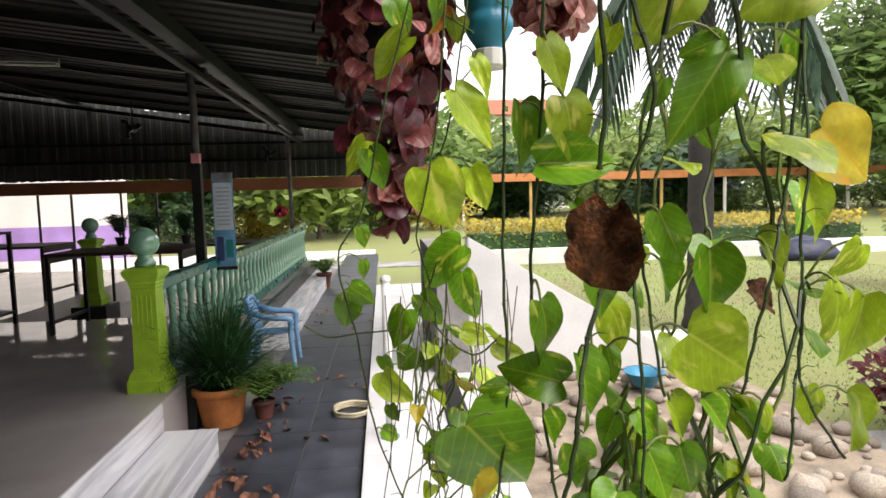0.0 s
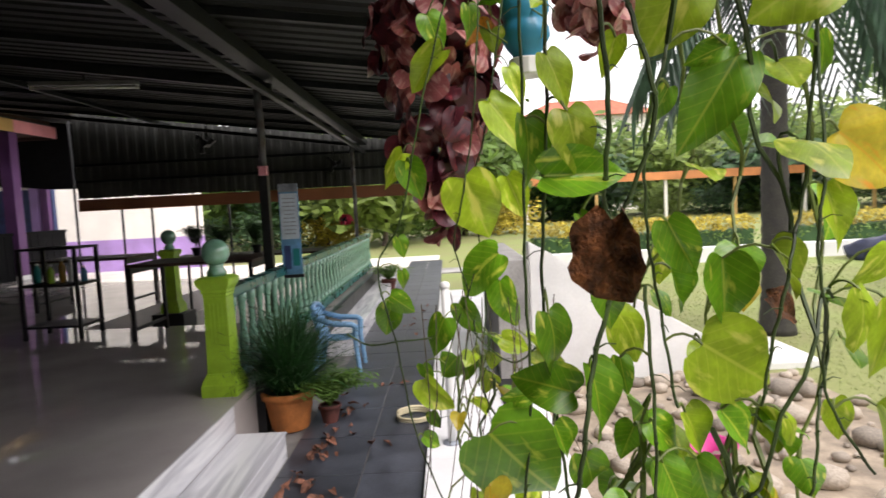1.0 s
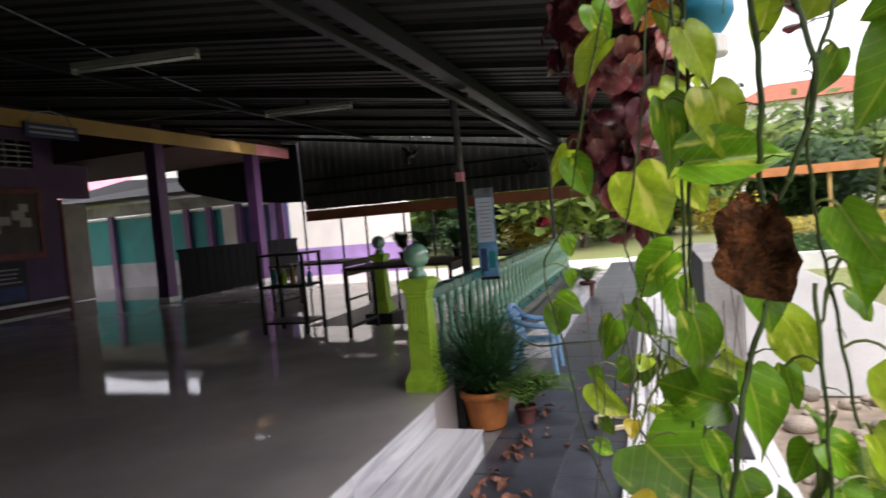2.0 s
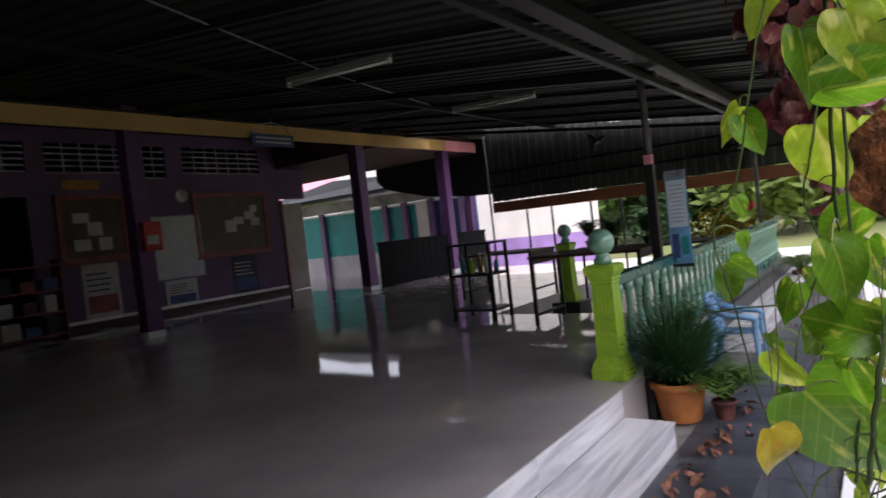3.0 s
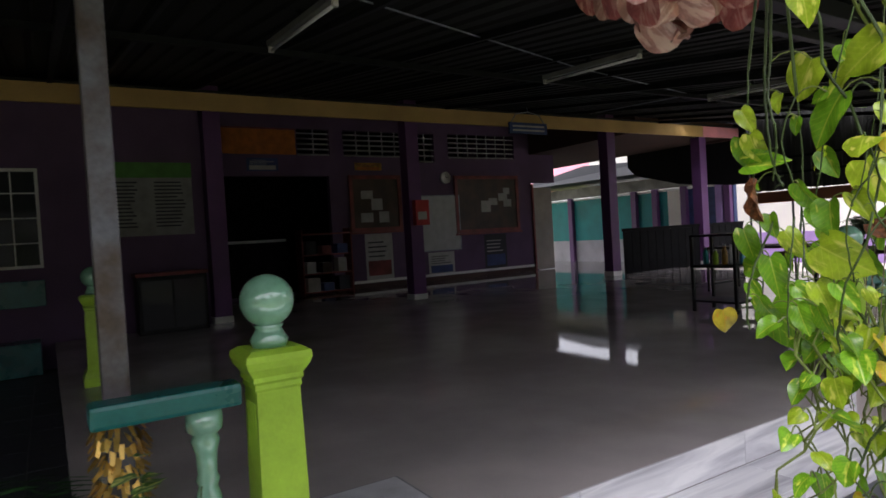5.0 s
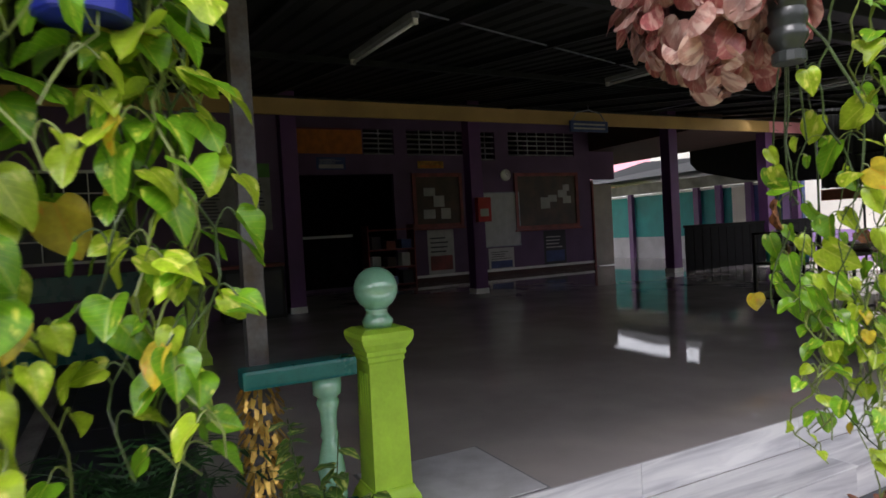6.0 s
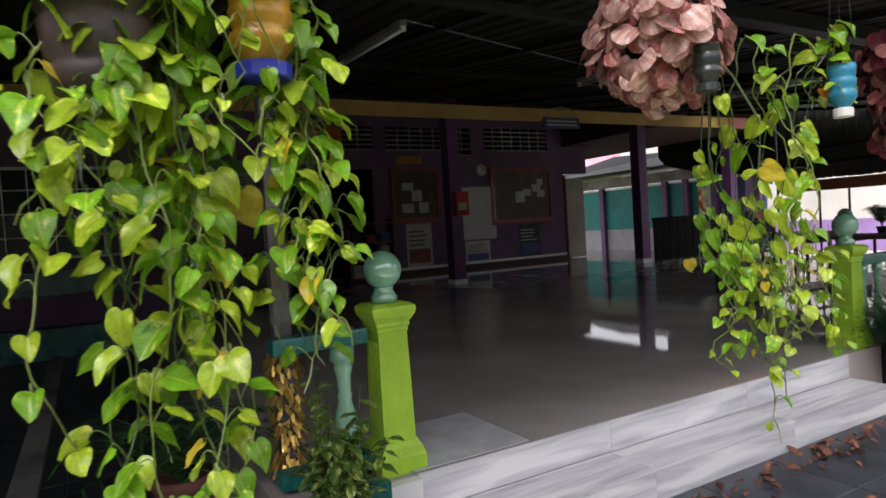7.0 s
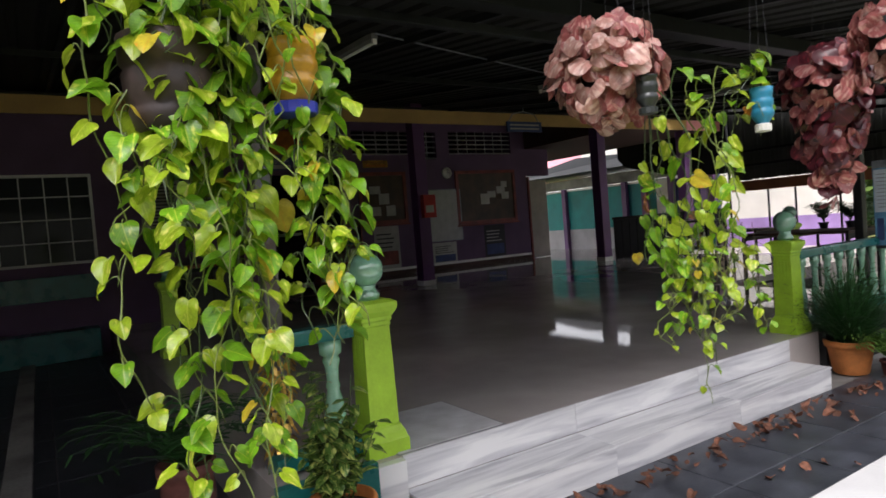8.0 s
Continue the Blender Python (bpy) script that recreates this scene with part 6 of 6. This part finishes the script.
# the first tree is an added one, hiding sky from the floor's reflection
spots = [(-11.5, 19, 9, 3.6, "foliage"), (-14, 30, 6, 3.2, "foliage2"), (-9, 27, 5, 2.6, "foliage"), (-4.5, 24, 5.5, 2.4, "foliage3"), (-1.2, 21, 4.2, 2.0, "foliage2"), (2.2, 26, 6, 2.8, "foliage"), (6, 42, 6, 4.2, "foliage2"), (12, 46, 6.5, 4.6, "foliage"),
         (18, 44, 5.5, 4.5, "foliage2"), (25, 48, 6.5, 5, "foliage"), (32, 44, 7, 5, "foliage2"), (30, 27, 13, 5.5, "foliage"), (36, 22, 11, 5, "foliage3"), (42, 36, 9, 5, "foliage"), (23, 40, 4.2, 3, "foliage3"), (46, 26, 8, 5, "foliage2"), (10, 40, 4, 3, "foliage3")]
for i, (x, y, h, r, m) in enumerate(spots):
    tree(x, y, h, r, 100 + i, m, 8000 if x > 28 and h > 7 else 3600 if y < 35 else 3000, (0.48 if x > 28 else 0.34) if y < 35 else 0.52)
def shrub(x, y, r, h, seed, leaf):
    rnd = random.Random(seed)
    t = thing("shrub", pose(x, y, -0.04), "rounded leafy garden shrub with an uneven outline", "shrub", "garden shrubs")
    bm = bmesh.new()
    for k in range(7):
        a = rnd.uniform(0, math.tau)
        rod([(0, 0, 0), (math.cos(a) * r * 0.3, math.sin(a) * r * 0.3, h * 0.4), (math.cos(a) * r * 0.6, math.sin(a) * r * 0.6, h * 0.75)], 0.03, 5, bm, 0.008)
    part("woody_base", bm, "bark", t)
    part("crown", leaf_cloud(rnd, 1500, (0, 0, h * 0.5), (r, r, h * 0.45), 0.13, bmesh.new()), leaf, t)


for i in range(26):
    far = i >= 9
    shrub((-15 + i * 2.3 if not far else -6 + (i - 9) * 3.1) + tr.uniform(-0.5, 0.5), tr.uniform(22, 27) if not far else tr.uniform(37.5, 40), tr.uniform(1.1, 1.8), tr.uniform(1.3, 2.3), 300 + i, tr.choice(("foliage2", "foliage", "foliage2", "foliage3", "hedge" if not far else "foliage")))
# wooded rise behind the garden
bm = bmesh.new()
for i in range(34):
    leaf_cloud(tr, 800, (-60 + i * 5.5, 85 + tr.uniform(-8, 8), tr.uniform(2, 6) + 4 * math.exp(-((i - 17) / 7) ** 2)), (5, 5, 4), 0.75, bm)
tagged(link("woodland", bm, "foliage2"), "pale green wooded rise in the distance", "trees", "", "stuff")


# covered walkway across the far side
t = thing("covered_walkway", pose(0, 34, 0), "long covered walkway with an orange fascia and pale posts", "shelter")
part("fascia", box(-45, 0, 2.30, 70, 0.12, 2.78, 0.01), "orange_roof", t, "orange fascia board")
part("roof", box(-45, 0.13, 2.70, 70, 3.0, 2.80), "roof", t)
for i in range(26):
    part("post", box(-40 + i * 4.2, 0.2, -0.03, -40 + i * 4.2 + 0.16, 0.36, 2.30, 0.01), "cream" if i % 2 else "fascia", t)

# clipped yellow hedge, low white kerb wall, path
structure("kerb_wall", box(2.6, 9.6, -0.05, 60, 9.85, 0.30, 0.01), "white_paint", "low whitewashed kerb wall at the lawn edge", "wall")
structure("path_far", box(-20, 9.9, -0.05, 60, 10.9, -0.004), "concrete", "pale path behind the lawn", "pavement")
hr = random.Random(15)
for x0, x1 in ((3.4, 9.0), (9.6, 14.0), (15.0, 21.5), (22.5, 32.0)):
    t = thing("hedge", pose(x0, 11.6, -0.03), "clipped hedge with bright yellow new leaves", "hedge", "yellow hedges")
    n = int((x1 - x0) * 520)
    bm, bg = bmesh.new(), bmesh.new()
    for i in range(n):
        p = Vector((hr.uniform(0, x1 - x0), hr.uniform(-0.45, 0.45), 0.92 * math.sqrt(hr.random()) + 0.05 * math.sin(i)))
        tgt = bm if p.z > 0.58 else bg
        a = Vector((hr.uniform(-1, 1), hr.uniform(-1, 1), hr.uniform(-1, 1))).normalized() * 0.06
        b = a.orthogonal().normalized() * 0.035
        tgt.faces.new((tgt.verts.new(p - a), tgt.verts.new(p + b), tgt.verts.new(p + a), tgt.verts.new(p - b)))
    part("top_growth", bm, "hedge", t, "yellow top growth")
    part("lower_growth", bg, "foliage", t)
    part("core", box(0.1, -0.3, 0, x1 - x0 - 0.1, 0.3, 0.6, 0.05), "foliage3", t)


def palm(x, y):
    rnd = random.Random(61)
    t = thing("palm_tree", pose(x, y, -0.04), "tall palm with a ringed grey trunk and drooping fronds", "tree")
    prof = []
    for i in range(60):
        z = i * 0.075
        prof.append((0.135 - 0.012 * z / 4 + (0.008 if i % 2 else 0) + (0.07 * math.exp(-z * 4)), z))
    part("trunk", lathe(prof, 18), "palmbark", t, smooth=True)
    for k in range(15):
        a = math.tau * k / 15 + rnd.uniform(-0.2, 0.2)
        d = Vector((math.cos(a), math.sin(a), 0))
        side = d.cross(Vector((0, 0, 1)))
        L = rnd.uniform(0.9, 1.5)
        pts = [Vector((0, 0, 4.35)) + d * L * f + Vector((0, 0, 0.7 * f - 2.3 * f * f)) for f in [j / 14 for j in range(15)]]
        bm = rod(pts, 0.022, 5, None, 0.005)
        for j in range(2, 15):
            for s in (-1, 1):
                for q in range(2):
                    base = pts[j].lerp(pts[j - 1], q / 2)
                    o = (side * s * 0.45 + d * 0.2 + Vector((0, 0, -0.9))).normalized()
                    l = rnd.uniform(0.5, 0.85)
                    w = d * 0.022
                    bm.faces.new((bm.verts.new(base - w), bm.verts.new(base + o * l * 0.5 - w * 1.4), bm.verts.new(base + o * l), bm.verts.new(base + o * l * 0.5 + w * 1.4), bm.verts.new(base + w)))
        part("frond", bm, "frond", t)


palm(4.89, 2.55)


def bush_red(x, y):
    rnd = random.Random(3)
    t = thing("red_bush", pose(x, y, -0.03), "dark red leafed garden bush", "bush")
    bm = bmesh.new()
    for i in range(14):
        a = rnd.uniform(0, math.tau)
        rod([(0, 0, 0), (math.cos(a) * 0.15, math.sin(a) * 0.15, 0.3), (math.cos(a) * 0.32, math.sin(a) * 0.32, rnd.uniform(0.4, 0.62))], 0.012, 5, bm, 0.004)
    part("woody_base", bm, "bark", t)
    part("crown", leaf_cloud(rnd, 1500, (0, 0, 0.38), (0.36, 0.36, 0.24), 0.05, bmesh.new()), "redleaf", t)


bush_red(4.75, -0.75)

# white sloping parapet with its grey end pier
bm = bmesh.new()
v = [bm.verts.new(p) for p in ((2.05, 1.0, 0), (4.0, 1.0, 0), (4.0, 1.0, 0.05), (2.05, 1.0, 1.2), (2.05, 1.16, 0), (4.0, 1.16, 0), (4.0, 1.16, 0.05), (2.05, 1.16, 1.2))]
for q in ((0, 1, 2, 3), (7, 6, 5, 4), (0, 4, 5, 1), (1, 5, 6, 2), (2, 6, 7, 3), (3, 7, 4, 0)):
    bm.faces.new([v[i] for i in q])
bmesh.ops.bevel(bm, geom=bm.edges[:], offset=0.01, segments=2, affect='EDGES')
structure("parapet", bm, "white_paint", "white rendered parapet sloping down to the lawn", "wall")
structure("parapet_pier", box(1.78, 0.98, -0.05, 2.045, 3.2, 1.05, 0.01), "concrete", "grey rendered pier behind the parapet", "wall")
structure("ramp", box(2.1, 1.18, -0.05, 4.6, 2.3, 0.03, 0.01), "white_paint", "white rendered slab behind the parapet", "slab")
structure("channel", box(1.74, -0.4, 0.041, 1.90, 0.95, 0.07, 0.006), "black", "dark drain cover on the ledge", "drain")
structure("path_slab", box(3.2, -1.6, -0.05, 6.4, -0.6, 0.0, 0.01), "concrete", "pale garden slab among stones", "pavement")

t = thing("ledge_post", pose(1.36, -0.36, 0.05), "slim white painted post on the tiled ledge", "post")
part("shaft", rod([(0, 0, 0), (0, 0, 0.98)], 0.026, 12), "white_paint", t, smooth=True)
part("base_plate", lathe([(0.06, 0), (0.06, 0.012), (0.03, 0.02)], 14), "galv", t)
part("top_cap", lathe([(0.03, 0.98), (0.034, 0.985), (0.03, 1.01), (0.01, 1.02)], 12), "white_paint", t, smooth=True)

t = thing("hose_coil", pose(1.10, 0.26, 0.0), "cream garden hose coiled on slate paving", "hose")
part("coil", rod([((0.13 + 0.004 * (k % 3)) * math.cos(k * 0.35), (0.13 + 0.004 * (k % 3)) * math.sin(k * 0.35), 0.014 + 0.0009 * k) for k in range(46)], 0.011, 6), "hose", t, smooth=True)

t = thing("tarpaulin", pose(10.4, 8.7, -0.03) @ Matrix.Diagonal((1, 1, 0.6, 1)), "crumpled navy tarpaulin heap on the lawn edge", "tarpaulin")
bm = ball(0, 0, 0.3, 0.75, 3)
for v in bm.verts:
    n_ = noise.noise(v.co * 3.0)
    v.co = Vector((v.co.x * (1.1 + n_ * 0.3), v.co.y * 0.7, max(0, v.co.z * 0.75 + n_ * 0.18)))
part("sheet", bm, "tarp", t, smooth=True)

# stones of the dry pond
sr2 = random.Random(44)
stones = []
for k in range(5):
    bm = ball(0, 0, 0, 1, 2)
    off = Vector((k * 7.3, 0, 0))
    for v in bm.verts:
        v.co *= 1 + 0.22 * noise.noise(v.co * 1.4 + off)
        v.co.z *= 0.62
    me = bpy.data.meshes.new("stone")
    bm.to_mesh(me)
    bm.free()
    me.materials.append(M["stone"])
    me.polygons.foreach_set("use_smooth", [True] * len(me.polygons))
    stones.append(me)
bed = structure("stone_bed", box(2.055, -2.4, -0.06, 4.2, 0.95, 0.012, 0.01), "sand", "sandy bed strewn with river stones", "bed")
for i in range(230):
    s = sr2.choice((0.025, 0.03, 0.04, 0.05, 0.07, 0.1))
    share("stone", sr2.choice(stones), bed, pose(sr2.uniform(2.1, 4.2), sr2.uniform(-2.3, 0.9), 0.012 + s * 0.4, 0, 0, sr2.uniform(0, 360)) @ Matrix.Diagonal((s, s * sr2.uniform(0.7, 1), s, 1)))
for x, y, m, lab in ((2.75, -0.85, "magenta", "magenta plastic bowl among the stones"), (3.3, 0.35, "cyan_plastic", "blue plastic bowl among the stones")):
    t = thing("plastic_bowl", pose(x, y, 0.07), lab, "bowl")
    part("bowl", lathe([(0.07, 0), (0.09, 0.01), (0.15, 0.1), (0.16, 0.105), (0.145, 0.1), (0.085, 0.02)], 20, caps=False), m, t, smooth=True)
    part("foot_ring", lathe([(0.075, -0.01), (0.07, 0.0)], 16), m, t)


# houses beyond the walkway
def house(x, y, w, d, h, label):
    t = thing("house", pose(x, y, 0), label, "house")
    part("wall", box(-w / 2, -d / 2, -0.03, w / 2, d / 2, h, 0.02), "cream", t)
    bm = bmesh.new()
    v = [bm.verts.new(p) for p in ((-w / 2 - 0.6, -d / 2 - 0.6, h), (w / 2 + 0.6, -d / 2 - 0.6, h), (w / 2 + 0.6, d / 2 + 0.6, h), (-w / 2 - 0.6, d / 2 + 0.6, h), (-w / 4, 0, h + 2.2), (w / 4, 0, h + 2.2))]
    for q in ((0, 1, 5, 4), (1, 2, 5), (2, 3, 4, 5), (3, 0, 4), (3, 2, 1, 0)):
        bm.faces.new([v[i] for i in q])
    part("roof", bm, "rooftile", t, "orange red tiled hip roof")
    for i in range(4):
        for z in (1.0, 4.2, 7.2):
            if z + 1.4 < h:
                wn_ = part("window", box(-w / 2 + 1 + i * (w - 2) / 4, -d / 2 - 0.03, z, -w / 2 + 2.2 + i * (w - 2) / 4, -d / 2 + 0.02, z + 1.3), "glass", t)
                part("sill", box(-w / 2 + 0.9 + i * (w - 2) / 4, -d / 2 - 0.12, z - 0.1, -w / 2 + 2.3 + i * (w - 2) / 4, -d / 2 - 0.031, z - 0.002), "white_paint", wn_)


house(16, 64, 13, 9, 9.5, "tall cream house with an orange red tiled roof")


# ---- grass tufts near the walkway ----
gr = random.Random(8)
bm = bmesh.new()
for i in range(45000):
    x, y = gr.uniform(2.1, 11), gr.uniform(-2.5, 9.4)
    if x < 4.3 and y < 2.4:
        continue
    h = gr.uniform(0.012, 0.032)
    a = gr.uniform(0, math.tau)
    dx, dy = math.cos(a) * 0.006, math.sin(a) * 0.006
    bm.faces.new((bm.verts.new((x - dx, y - dy, -0.032)), bm.verts.new((x + dx, y + dy, -0.032)), bm.verts.new((x + gr.uniform(-0.02, 0.02), y + gr.uniform(-0.02, 0.02), h - 0.03))))
tagged(link("grass", bm, "blade"), "short mown grass blades on the lawn", "grass", "", "stuff")

# ---- fallen leaves ----
lit = [leaf_mesh("dry_leaf", "litter", f, d, w, tw) for f, d, w, tw in ((0.8, 0.3, 0.7, 0.4), (-0.6, -0.4, 0.6, 0.6), (0.5, 0.6, 0.75, -0.5))]
pile = tagged(new("leaf_litter"), "dry brown leaves fallen along the steps", "leaves", "", "stuff")
for i in range(130):
    y = gr.uniform(-3.9, 0.6)
    x = 0.40 + abs(gr.gauss(0, 0.09)) + (0.05 if y > -0.4 else 0)
    s = gr.uniform(0.035, 0.08)
    share("dry_leaf", gr.choice(lit), pile, pose(x, y, 0.012 + s * 0.2, gr.uniform(-25, 25), gr.uniform(-25, 25), gr.uniform(0, 360)) @ Matrix.Diagonal((s, s, s, 1)))
for i in range(40):
    s = gr.uniform(0.04, 0.07)
    share("dry_leaf", gr.choice(lit), pile, pose(gr.uniform(0.4, 1.15), gr.uniform(-3, 6), 0.012 + s * 0.2, gr.uniform(-20, 20), gr.uniform(-20, 20), gr.uniform(0, 360)) @ Matrix.Diagonal((s, s, s, 1)))


# ---- paving pieces ----
def slab_mesh(name, w, l, h, material, bevel=0.003):
    bm = box(-w / 2, -l / 2, 0, w / 2, l / 2, h)
    es = [e for e in bm.edges if all(v.co.z > h / 2 for v in e.verts)]
    bmesh.ops.bevel(bm, geom=es, offset=bevel, segments=1, affect='EDGES')
    me = bpy.data.meshes.new(name)
    bm.to_mesh(me)
    bm.free()
    me.materials.append(M[material])
    return me


pav = bpy.data.objects["pavement"]
slate = slab_mesh("tile", 0.592, 0.592, 0.012, "slate")
slate_edge = slab_mesh("tile", 0.367, 0.592, 0.012, "slate")
slate_in = slab_mesh("tile", 0.497, 0.592, 0.012, "slate")
for j in range(-10, 22):
    y = -0.04 + 0.6 * j + 0.3
    share("tile", slate_edge, pav, pose(1.0125, y, -0.0115))
    share("tile", slate_in, pav, pose(0.573, y, -0.0115))
    if j < -7:
        for k in range(13):
            share("tile", slate, pav, pose(0.02 - 0.6 * k, y, -0.0115))
led = bpy.data.objects["ledge"]
white = slab_mesh("tile", 0.416, 0.594, 0.012, "white_tile")
for j in range(-10, 11):
    for k in range(2):
        share("tile", white, led, pose(1.2 + 0.212 + 0.424 * k, 0.3 + 0.6 * j, 0.041))

core = bpy.data.objects["step_core"]
riser = slab_mesh("marble_tile", 0.165, 1.2045, 0.012, "marble", 0.002)
tread = slab_mesh("marble_tile", 0.322, 1.2045, 0.012, "marble", 0.002)
edge = slab_mesh("marble_tile", 0.175, 1.2045, 0.012, "marble", 0.002)
for j in range(3):
    y = -3.96 + 0.603 + 1.206 * j
    share("marble_tile", tread, core, pose(0.16, y, 0.156))
    share("marble_tile", riser, core, pose(0.301, y + 0.001, 0.0735, 0, 90, 0))
    share("marble_tile", edge, core, pose(-0.0105, y + 0.001, 0.2585, 0, 90, 0))
